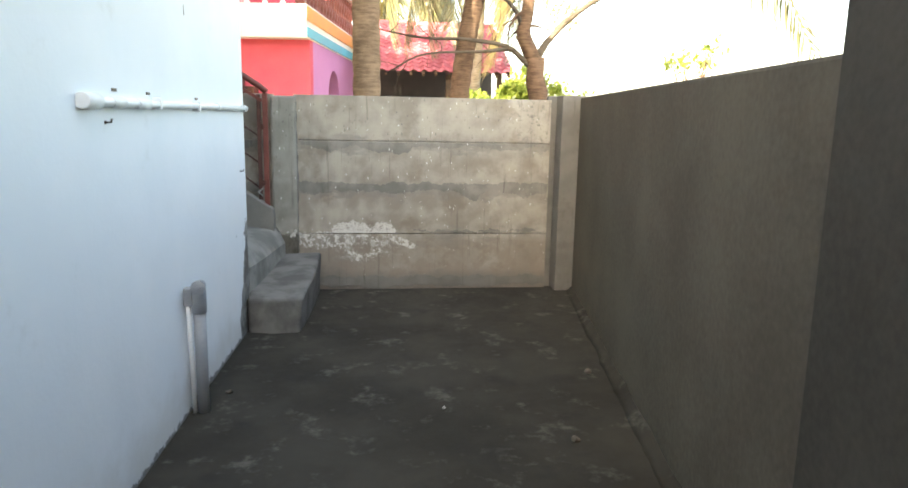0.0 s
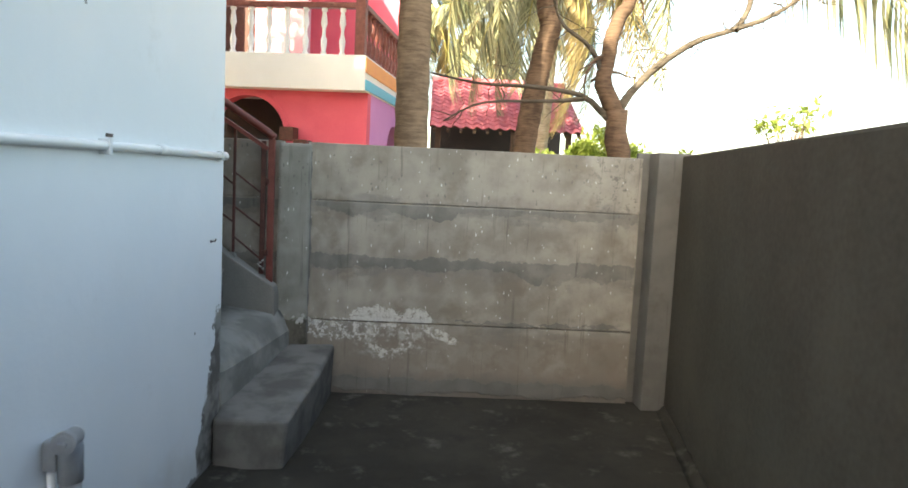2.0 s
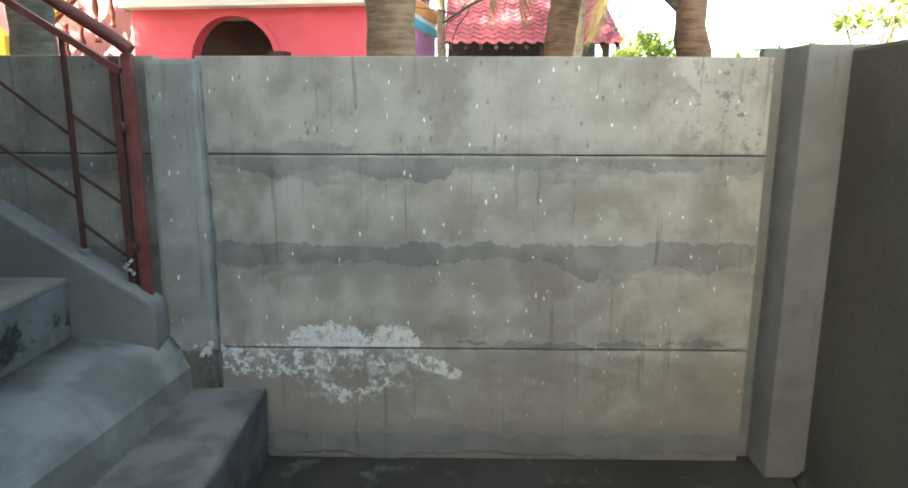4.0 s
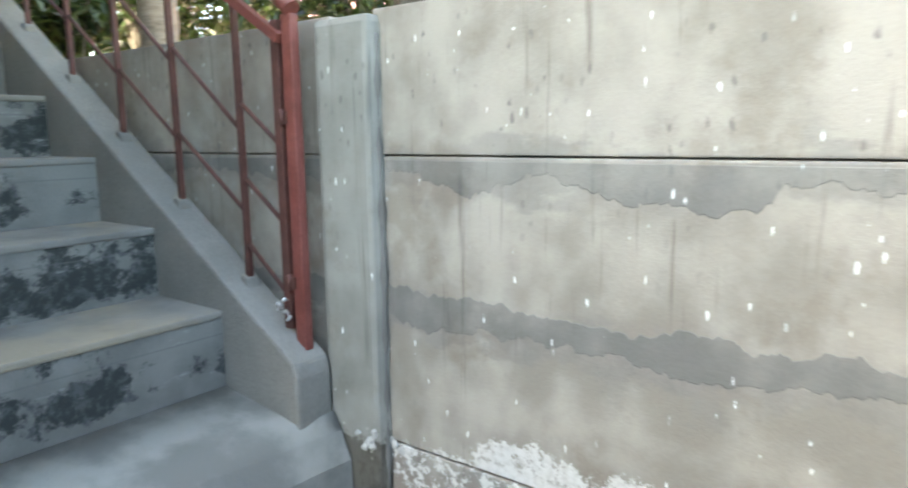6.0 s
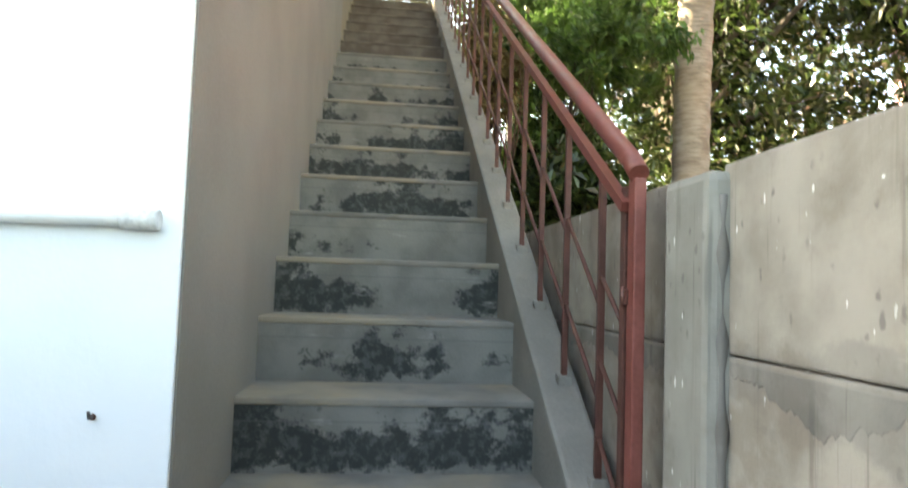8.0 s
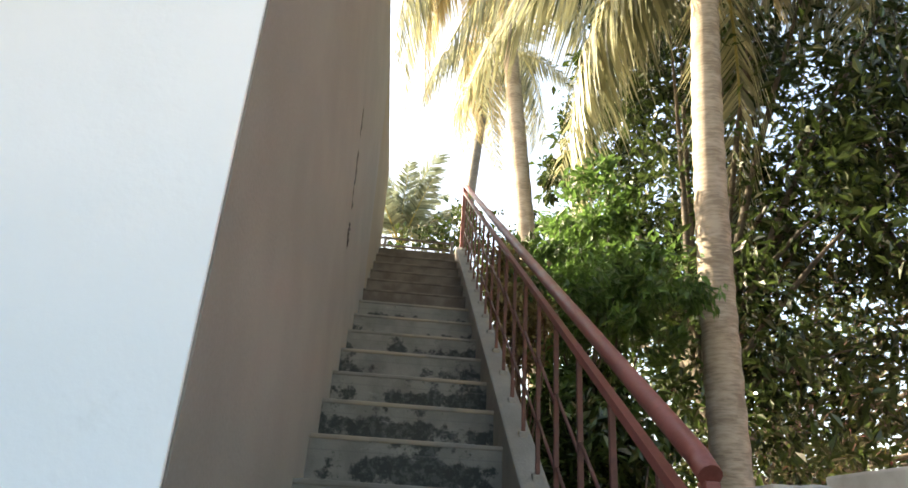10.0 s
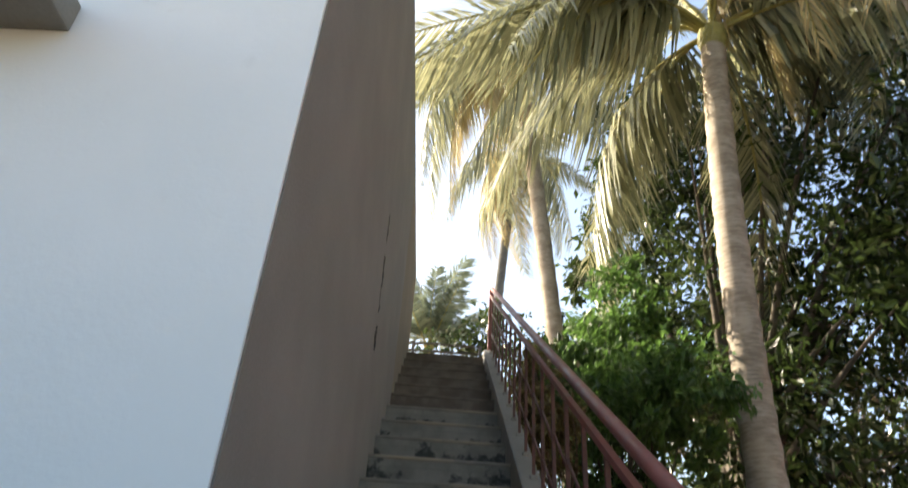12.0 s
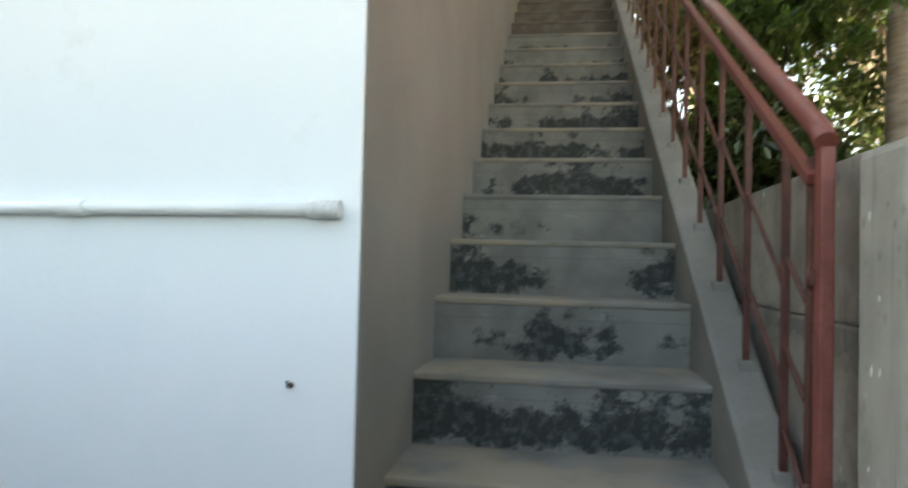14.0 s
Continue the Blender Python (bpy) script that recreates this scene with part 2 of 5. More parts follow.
def step_cement(name, a, b, paint, dust):
    """Cement of the stairs: old black paint on the risers, tan dust on the treads."""
    t = Tree(name)
    off = t.nt.nodes.new("ShaderNodeCombineXYZ")
    for i, q in enumerate((17.0, 31.0, 11.0)):
        t.put(off.inputs[i], t.calc('MULTIPLY', t.rand, q))
    v = t.scaled(t.obj, (1, 1, 1), off.outputs[0])
    x, y, z = t.xyz(t.obj)
    mid = t.noise(v, 6, 5)
    col = t.mix(t.step(mid, 0.35, 0.65), a, b)
    if paint:
        big = t.noise(t.scaled(v, (1, 1.0, 0.35)), 3.4, 2)
        rag = t.noise(t.scaled(v, (1, 1, 1.1)), 13, 6, 0.72)
        lowpart = t.calc('MULTIPLY', t.step(z, -0.205, -0.15), t.step(z, -0.11, -0.055, 1.0, 0.0))
        s = t.calc('ADD', t.calc('ADD', t.calc('MULTIPLY', big, 0.58), t.calc('MULTIPLY', rag, 0.53)), t.calc('MULTIPLY', lowpart, 0.10))
        # how much paint is left on this riser: overall, at its wall end, at its kerb end, in its middle
        kept = t.nt.nodes.new("ShaderNodeSeparateColor")
        info = t.nt.nodes.new("ShaderNodeObjectInfo")
        t.put(kept.inputs[0], info.outputs["Color"])
        hump = t.calc('MULTIPLY', t.step(y, -0.20, -0.04), t.step(y, 0.12, 0.26, 1.0, 0.0))
        s = t.calc('ADD', s, t.calc('MULTIPLY', t.calc('ADD', info.outputs["Alpha"], -0.3), t.calc('MULTIPLY', hump, 0.2)))
        s = t.calc('ADD', s, t.calc('MULTIPLY', t.calc('ADD', kept.outputs[0], -0.5), 0.4))
        s = t.calc('ADD', s, t.calc('MULTIPLY', t.calc('ADD', kept.outputs[1], -0.3), t.step(y, -0.36, -0.02, 0.19, 0.0)))
        s = t.calc('ADD', s, t.calc('MULTIPLY', t.calc('ADD', kept.outputs[2], -0.3), t.step(y, 0.04, 0.30, 0.0, 0.19)))
        col = t.mix(t.calc('MULTIPLY', t.step(s, 0.622, 0.685), 0.9), col, t.mix(t.step(t.noise(v, 30, 4, 0.7), 0.45, 0.65), (0.026, 0.031, 0.030), (0.075, 0.082, 0.080)))
        scuff = t.step(t.noise(t.scaled(v, (1, 0.6, 2.2)), 9, 6, 0.7), 0.60, 0.74)
        col = t.mix(t.calc('MULTIPLY', scuff, 0.45), col, (0.42, 0.42, 0.405))
        edge = t.step(t.calc('ABSOLUTE', t.calc('ADD', z, 0.062)), 0.0, 0.004, 1.0, 0.0)
        col = t.mix(t.calc('MULTIPLY', edge, 0.45), col, (0.12, 0.12, 0.12))
    if dust:
        d = t.step(t.noise(v, 2.2, 4), 0.40, 0.60)
        col = t.mix(t.calc('MULTIPLY', d, 0.65), col, (0.33, 0.275, 0.20))
    g = t.noise(v, 110, 3)
    return t.done(col, 0.88, t.calc('ADD', t.calc('MULTIPLY', mid, 0.6), t.calc('MULTIPLY', g, 0.4)), 0.4, 0.008, spec=0.25)


def leaf_mat(name, a, b, rough=0.45, through_light=0.35):
    t = Tree(name)
    isl = t.nt.nodes.new("ShaderNodeNewGeometry").outputs["Random Per Island"]
    f = t.calc('ADD', t.calc('MULTIPLY', isl, 0.6), t.calc('MULTIPLY', t.noise(t.pos, 1.3, 3), 0.4))
    col = t.mix(t.step(f, 0.2, 0.8), a, b)
    t.done(col, rough, None, spec=0.5)
    tr = t.nt.nodes.new("ShaderNodeBsdfTranslucent")
    t.put(tr.inputs["Color"], t.mix(0.5, col, tuple(min(1, q * 1.9) for q in b)))
    m = t.nt.nodes.new("ShaderNodeMixShader")
    m.inputs[0].default_value = through_light
    t.nt.links.new(t.bsdf.outputs[0], m.inputs[1])
    t.nt.links.new(tr.outputs[0], m.inputs[2])
    t.nt.links.new(m.outputs[0], t.nt.nodes["Material Output"].inputs["Surface"])
    return t.mat


def trunk_mat(name, a, b, rings=13.0):
    t = Tree(name)
    n1 = t.noise(t.pos, 5, 5)
    n2 = t.noise(t.scaled(t.pos, (9.0, 9.0, 55.0)), 1.0, 4)
    col = t.mix(t.step(t.calc('ADD', t.calc('MULTIPLY', n1, 0.5), t.calc('MULTIPLY', n2, 0.5)), 0.36, 0.62), a, b)
    return t.done(col, 0.9, n2, 0.5, 0.012, spec=0.2)


M_PANEL = cement_wall("cast_cement_panel", (1.13, 0.785, 0.433), (0.267, 0.238, 0.201), (0.413, 0.377, 0.324), (0.182, 0.172, 0.158), salt=True)
M_POST = cement_wall("cast_cement_post", (), (0.231, 0.227, 0.203), (0.324, 0.316, 0.283), (0.0972, 0.0907, 0.0851), broken=0.445)
M_SMEAR = cement_wall("joint_mortar", (), (0.174, 0.166, 0.151), (0.279, 0.263, 0.235), (0.162, 0.162, 0.162))
M_PLAINPOST = cement_wall("smooth_cement_post", (), (0.153, 0.146, 0.133), (0.204, 0.195, 0.178), (0.136, 0.136, 0.136), specks=False)
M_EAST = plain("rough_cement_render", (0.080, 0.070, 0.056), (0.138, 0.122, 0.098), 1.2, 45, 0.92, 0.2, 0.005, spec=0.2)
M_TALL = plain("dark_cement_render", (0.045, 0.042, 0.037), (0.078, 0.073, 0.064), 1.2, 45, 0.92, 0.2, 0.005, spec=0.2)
M_STAIRWALL = plain("beige_cement_plaster", (0.243, 0.232, 0.213), (0.312, 0.296, 0.271), 2.0, 90, 0.85, 0.3, 0.005, spec=0.25)
M_YELLOW = plain("yellowed_cement_plaster", (0.251, 0.217, 0.17), (0.304, 0.263, 0.207), 2.0, 90, 0.85, 0.3, 0.005, spec=0.25)
M_WHITE = white_paint()
M_YARD = yard_floor()
M_RISER = step_cement("riser_cement", (0.152, 0.150, 0.138), (0.216, 0.212, 0.193), True, False)
M_TREAD = step_cement("tread_cement", (0.162, 0.156, 0.142), (0.219, 0.209, 0.19), False, True)
M_UPRISER = step_cement("brown_step_cement", (0.101, 0.0851, 0.0713), (0.162, 0.139, 0.117), False, False)
M_BLOCK = step_cement("block_cement", (0.105, 0.102, 0.0948), (0.186, 0.18, 0.168), False, False)
M_WIDE = step_cement("pale_step_cement", (0.168, 0.165, 0.150), (0.268, 0.262, 0.240), False, False)
M_KERB = plain("kerb_cement", (0.178, 0.17, 0.152), (0.243, 0.231, 0.209), 5, 90, 0.88, 0.4, 0.006, spec=0.25)
M_MORTAR = plain("pale_mortar", (0.421, 0.413, 0.389), (0.535, 0.527, 0.502), 9, 90, 0.9, 0.4, 0.006, spec=0.2)
M_RED = plain("red_oxide_paint", (0.146, 0.0381, 0.0292), (0.235, 0.0729, 0.0583), 14, 120, 0.5, 0.25, 0.002, spec=0.45)
M_DARKRED = plain("dull_red_oxide_paint", (0.0689, 0.0259, 0.0203), (0.126, 0.0502, 0.0389), 20, 120, 0.6, 0.25, 0.002)
M_PVC = plain("white_pvc", (0.76, 0.78, 0.78), (0.82, 0.83, 0.83), 9, 120, 0.45, 0.1, 0.001)
M_PVCOLD = plain("dirty_pvc", (0.50, 0.51, 0.50), (0.78, 0.79, 0.78), 45, 160, 0.55, 0.3, 0.002)
M_PVCGREY = plain("grey_pvc", (0.267, 0.283, 0.3), (0.34, 0.356, 0.373), 9, 120, 0.5, 0.12, 0.001)
M_STEEL = plain("dark_steel", (0.07, 0.065, 0.06), (0.14, 0.12, 0.11), 30, 150, 0.5, 0.2, 0.001, metal=0.6)
M_PINK = plain("pink_wall_paint", (0.70, 0.10, 0.16), (0.78, 0.14, 0.20), 1.2, 60, 0.7, 0.15, 0.003)
M_LILAC = plain("lilac_wall_paint", (0.56, 0.22, 0.50), (0.63, 0.28, 0.56), 1.2, 60, 0.7, 0.15, 0.003)
M_BAND = plain("white_band_paint", (0.84, 0.83, 0.81), (0.88, 0.87, 0.85), 2, 60, 0.7, 0.1, 0.002)
M_MAUVE = plain("mauve_wall_paint", (0.44, 0.22, 0.25), (0.52, 0.28, 0.31), 1.2, 60, 0.7, 0.15, 0.003)
M_TURQ = plain("turquoise_trim_paint", (0.10, 0.45, 0.62), (0.14, 0.52, 0.68), 3, 60, 0.6, 0.1, 0.002)
M_ORANGE = plain("orange_trim_paint", (0.80, 0.32, 0.10), (0.86, 0.40, 0.14), 3, 60, 0.6, 0.1, 0.002)
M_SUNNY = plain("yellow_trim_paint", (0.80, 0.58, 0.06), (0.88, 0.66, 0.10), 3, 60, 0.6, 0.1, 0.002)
# near-black: interior shade put into the colour; also used for a stain and a crack
M_DARKIN = plain("interior_shade_and_stain", (0.05, 0.05, 0.05), (0.08, 0.075, 0.07), 2, 60, 0.9, 0.1, 0.002)
M_TILE = plain("red_roof_tile", (0.42, 0.10, 0.13), (0.56, 0.17, 0.20), 3, 50, 0.7, 0.3, 0.004)
M_WOOD = plain("dark_roof_timber", (0.07, 0.05, 0.04), (0.12, 0.085, 0.06), 5, 60, 0.8, 0.3, 0.004)
M_EARTH = plain("dry_earth", (0.22, 0.17, 0.12), (0.30, 0.24, 0.17), 0.7, 25, 0.95, 0.5, 0.02, spec=0.15)
M_PALM = trunk_mat("palm_bark", (0.245, 0.20, 0.158), (0.43, 0.365, 0.30))
M_BROWNPALM = trunk_mat("brown_palm_bark", (0.15, 0.105, 0.07), (0.28, 0.20, 0.135))
M_GREYPALM = trunk_mat("grey_palm_bark", (0.085, 0.082, 0.072), (0.16, 0.152, 0.136))
M_BARK = trunk_mat("rough_bark", (0.07, 0.044, 0.031), (0.16, 0.105, 0.073))
M_DARKBARK = trunk_mat("dark_bark", (0.06, 0.05, 0.04), (0.12, 0.10, 0.08))
M_FROND = leaf_mat("coconut_leaflet", (0.03, 0.045, 0.02), (0.33, 0.325, 0.19), 0.36, 0.24)
M_DRYFROND = leaf_mat("dry_coconut_leaflet", (0.26, 0.20, 0.09), (0.42, 0.34, 0.17), 0.6, 0.35)
M_DARKFROND = leaf_mat("grey_green_leaflet", (0.07, 0.09, 0.06), (0.20, 0.235, 0.17), 0.4, 0.25)
M_RACHIS = plain("frond_stalk", (0.25, 0.23, 0.07), (0.38, 0.33, 0.12), 6, 50, 0.6, 0.2, 0.003)
M_DARKLEAF = leaf_mat("broad_dark_leaf", (0.008, 0.017, 0.005), (0.058, 0.09, 0.024), 0.26, 0.24)
M_GREENLEAF = leaf_mat("feathery_green_leaf", (0.022, 0.05, 0.013), (0.10, 0.185, 0.043), 0.42, 0.34)
M_DRYLEAF = leaf_mat("dry_brown_leaf", (0.07, 0.05, 0.018), (0.20, 0.16, 0.06), 0.6, 0.3)
M_LIMELEAF = leaf_mat("sunlit_lime_leaf", (0.12, 0.18, 0.03), (0.30, 0.36, 0.08), 0.5, 0.4)


# ---- building blocks ----
def box(bm, x0, x1, y0, y1, z0, z1, bevel=0.0):
    made = bmesh.ops.create_cube(bm, size=1.0, matrix=Matrix.Translation(((x0 + x1) / 2, (y0 + y1) / 2, (z0 + z1) / 2))
                                 @ Matrix.Diagonal((abs(x1 - x0), abs(y1 - y0), abs(z1 - z0), 1)))
    if bevel:
        edges = {e for v in made["verts"] for e in v.link_edges}
        bmesh.ops.bevel(bm, geom=list(edges), offset=bevel, segments=2, profile=0.6, affect='EDGES')


def prism(bm, outline, axis, a, b, bevel=0.0):
    """A flat outline of (u, v) pushed from a to b along axis: u, v are x, z for 'y', y, z for 'x' and x, y for 'z'."""
    def at(u, v, w):
        return {'y': (u, w, v), 'x': (w, u, v), 'z': (u, v, w)}[axis]
    lo = [bm.verts.new(at(u, v, a)) for u, v in outline]
    hi = [bm.verts.new(at(u, v, b)) for u, v in outline]
    n = len(outline)
    faces = [bm.faces.new(lo[::-1]), bm.faces.new(hi)]
    for i in range(n):
        faces.append(bm.faces.new((lo[i], lo[(i + 1) % n], hi[(i + 1) % n], hi[i])))
    bmesh.ops.recalc_face_normals(bm, faces=faces)
    if bevel:
        bmesh.ops.bevel(bm, geom=list({e for f in faces for e in f.edges}), offset=bevel, segments=2, profile=0.6, affect='EDGES')


def tube(bm, points, radii, sides=10, square=False):
    """A tube along points; radii is one number or one a point."""
    pts = [Vector(p) for p in points]
    if not hasattr(radii, "__len__"):
        radii = [radii] * len(pts)
    rings, prev = [], None
    for i, p in enumerate(pts):
        d = (pts[min(i + 1, len(pts) - 1)] - pts[max(i - 1, 0)]).normalized()
        u = d.cross(Vector((0, 0, 1)) if abs(d.z) < 0.95 else Vector((0, 1, 0))).normalized()
        if prev is not None and u.dot(prev) < 0:
            u = -u
        if prev is not None:
            u = (prev - d * prev.dot(d)).normalized()
        prev = u
        w = d.cross(u)
        n = 4 if square else sides
        a0 = math.pi / 4 if square else 0
        k = math.sqrt(2) if square else 1
        rings.append([bm.verts.new(p + (u * math.cos(a0 + 2 * math.pi * j / n) + w * math.sin(a0 + 2 * math.pi * j / n)) * radii[i] * k) for j in range(n)])
    for r, s in zip(rings, rings[1:]):
        for j in range(len(r)):
            f = bm.faces.new((r[j], r[(j + 1) % len(r)], s[(j + 1) % len(r)], s[j]))
            f.smooth = not square
    bm.faces.new(rings[0][::-1])
    bm.faces.new(rings[-1])


def mesh_of(name, bm, material):
    me = bpy.data.meshes.new(name)
    bmesh.ops.recalc_face_normals(bm, faces=bm.faces)
    bm.to_mesh(me)
    bm.free()
    me.materials.append(material)
    return me


def part(name, bm, material, parent=None, label=""):
    ob = new(name, mesh_of(name, bm, material))
    if parent is not None:
        ob.parent = parent
    return tagged(ob, label)


def base(name, x, y, z, label, category, group="", kind=""):
    """The empty at the foot of a thing; its parts are built round the world's origin and moved back."""
    ob = new(name)
    ob.location = (x, y, z)
    ob.empty_display_size = 0.1
    return tagged(ob, label, category, group, kind)


def world_part(name, bm, material, parent, label=""):
    """A part whose mesh is given in the world's metres, under a thing whose foot lies elsewhere."""
    bmesh.ops.translate(bm, verts=bm.verts, vec=-parent.matrix_basis.translation)
    return part(name, bm, material, parent, label)


# ---- the courtyard and the house ----
WALL_TOP = 1.455
STAIR_Y0, STAIR_Y1 = -0.945, -0.155
RUN, RISE = 0.3003, 0.1952


def nose(k):
    """x and z of the edge of step k."""
    return -0.741 - RUN * (k - 2), 0.926 + RISE * (k - 2)


LAST = 18
# paint left on each riser: overall, at the wall end, at the kerb end, in the middle
PAINT = {1: (0.55, 0.9, 0.1, 0.3), 2: (0.62, 0.65, 0.3, 0.4), 3: (0.44, 0.0, 0.0, 1.0), 4: (0.42, 0.75, 0.4, 0.2), 5: (0.32, 0.75, 0.1, 0.1), 6: (0.48, 0.3, 0.0, 0.7),
         7: (0.53, 0.5, 0.2, 0.6), 8: (0.52, 0.5, 0.4, 0.4), 9: (0.51, 0.4, 0.4, 0.3), 10: (0.45, 0.3, 0.5, 0.3), 11: (0.47, 0.3, 0.3, 0.4), 12: (0.49, 0.4, 0.4, 0.3)}
LAND_X, LAND_Z = nose(LAST)
PARAPET, HOUSE_END = 5.20, -5.95


def east_x(y):
    return 2.112 + 0.166 * y


def west_x(y):
    return -0.205 + 0.04 * (y + 0.945)


def build_setting():
    bm = bmesh.new()
    prism(bm, [(-60, -60), (60, -60), (60, 60), (-60, 60)], 'z', -0.3, -0.06)
    tagged(part("ground", bm, M_EARTH), "dry brown earth round the houses", "ground", kind="structure")
    bm = bmesh.new()
    prism(bm, [(west_x(-9) - 0.05, -9), (east_x(-9) + 0.8, -9), (east_x(0.1), 0.04), (-0.3, 0.04), (-0.3, -0.9)], 'z', -0.2, 0.0)
    tagged(part("floor", bm, M_YARD), "dark grey stained cement courtyard floor", "floor", kind="structure")
    # white house front
    bm = bmesh.new()
    prism(bm, [(west_x(-9), -9), (-0.205, -0.948), (-0.217, -0.948), (-0.217, -1.17), (-0.425, -1.17), (west_x(-9) - 0.22, -9)], 'z', -0.1, PARAPET, 0.004)
    tagged(part("wall_west", bm, M_WHITE), "white lime-painted house wall, flaking and dirty at its foot", "wall", kind="structure")
    bm = bmesh.new()
    box(bm, -4.1, -0.219, -1.165, -0.945, -0.1, PARAPET)
    tagged(part("wall_stair", bm, M_STAIRWALL), "beige cement-plastered house wall beside the stairs", "wall", kind="structure")
    bm = bmesh.new()
    box(bm, HOUSE_END, -4.102, -1.165, -0.945, -0.1, PARAPET, 0.01)
    tagged(part("wall_stair_far", bm, M_YELLOW), "yellowed cement-plastered end of the stair wall", "wall", kind="structure")
    bm = bmesh.new()
    box(bm, HOUSE_END, HOUSE_END + 0.2, -8.9, -1.167, -0.1, LAND_Z - 0.18)
    box(bm, HOUSE_END, HOUSE_END + 0.2, -8.9, -2.42, LAND_Z - 0.17, PARAPET)
    box(bm, HOUSE_END, west_x(-9) - 0.222, -9.1, -8.9, -0.1, PARAPET)
    tagged(part("wall_rear", bm, M_STAIRWALL), "plain plastered rear walls of the house", "wall", kind="structure")
    bm = bmesh.new()
    prism(bm, [(HOUSE_END + 0.202, -8.898), (west_x(-9) - 0.24, -8.898), (-0.43, -1.172), (HOUSE_END + 0.202, -1.172)], 'z', LAND_Z - 0.17, LAND_Z - 0.01)
    tagged(part("house_roof", bm, M_STAIRWALL), "flat cement roof terrace of the house", "roof", kind="structure")
    bm = bmesh.new()
    for y, z, h in ((-2.02, 1.72, 0.022), (-1.24, 0.62, 0.005)):
        box(bm, west_x(y) - 0.003, west_x(y) + 0.0012, y - 0.003, y + 0.003, z - h, z + h)
    tagged(part("wall_chips", bm, M_KERB), "small grey chips and ticks in the white paint", "chip", kind="structure")
    # closing wall behind the start of the walk
    bm = bmesh.new()
    box(bm, west_x(-9), east_x(-9) + 0.9, -9.2, -9.0, -0.1, 2.4)
    tagged(part("wall_south", bm, M_EAST), "plain grey cement wall closing the courtyard", "wall", kind="structure")
    # long rendered wall
    bm = bmesh.new()
    prism(bm, [(east_x(-3.84), -3.84), (east_x(0.05), 0.05), (east_x(0.05) + 0.13, 0.05), (east_x(-3.84) + 0.13, -3.84)], 'z', -0.1, 1.478)
    for v in bm.verts:
        if v.co.z > 1 and v.co.y < -3:
            v.co.z = 1.429
    bmesh.ops.bevel(bm, geom=list(bm.edges), offset=0.012, segments=2, profile=0.6, affect='EDGES')
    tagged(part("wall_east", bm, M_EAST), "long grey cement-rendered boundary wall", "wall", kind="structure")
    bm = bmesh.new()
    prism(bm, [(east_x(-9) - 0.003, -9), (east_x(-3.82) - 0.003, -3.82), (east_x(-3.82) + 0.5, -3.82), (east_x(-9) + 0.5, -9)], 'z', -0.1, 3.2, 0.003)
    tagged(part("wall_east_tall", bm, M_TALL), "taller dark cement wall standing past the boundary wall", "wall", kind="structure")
    # rough fillet where the floor meets the long wall
    bm = bmesh.new()
    rows = []
    for i in range(90):
        y = -3.8 + 3.68 * i / 89
        w = 0.055 + 0.02 * noise.noise(Vector((y * 3, 1, 4))) + 0.012 * noise.noise(Vector((y * 13, 2, 4)))
        h = 0.045 + 0.02 * noise.noise(Vector((y * 4, 5, 4))) + 0.010 * noise.noise(Vector((y * 17, 6, 4)))
        ex = east_x(y)
        rows.append([bm.verts.new(q) for q in ((ex + 0.01, y, h), (ex - 0.012, y, h * 0.75), (ex - w * 0.5, y, h * 0.32), (ex - w, y, -0.003), (ex + 0.01, y, -0.02))])
    for r, q in zip(rows, rows[1:]):
        for j in range(5):
            bm.faces.new((r[j], r[(j + 1) % 5], q[(j + 1) % 5], q[j])).smooth = True
    bm.faces.new(rows[0])
    bm.faces.new(rows[-1])
    tagged(part("floor_fillet", bm, M_YARD), "rough cement fillet along the foot of the long wall", "trim", kind="structure")
    bm = bmesh.new()
    prism(bm, [(west_x(-3.0), -3.0), (west_x(-1.57), -1.57), (west_x(-1.57) + 0.32, -1.57), (west_x(-3.0) + 0.32, -3.0)], 'z', 2.595, 2.69, 0.008)
    tagged(part("window_shade", bm, M_STAIRWALL), "beige cement sunshade ledge on the white wall", "sunshade", kind="structure")


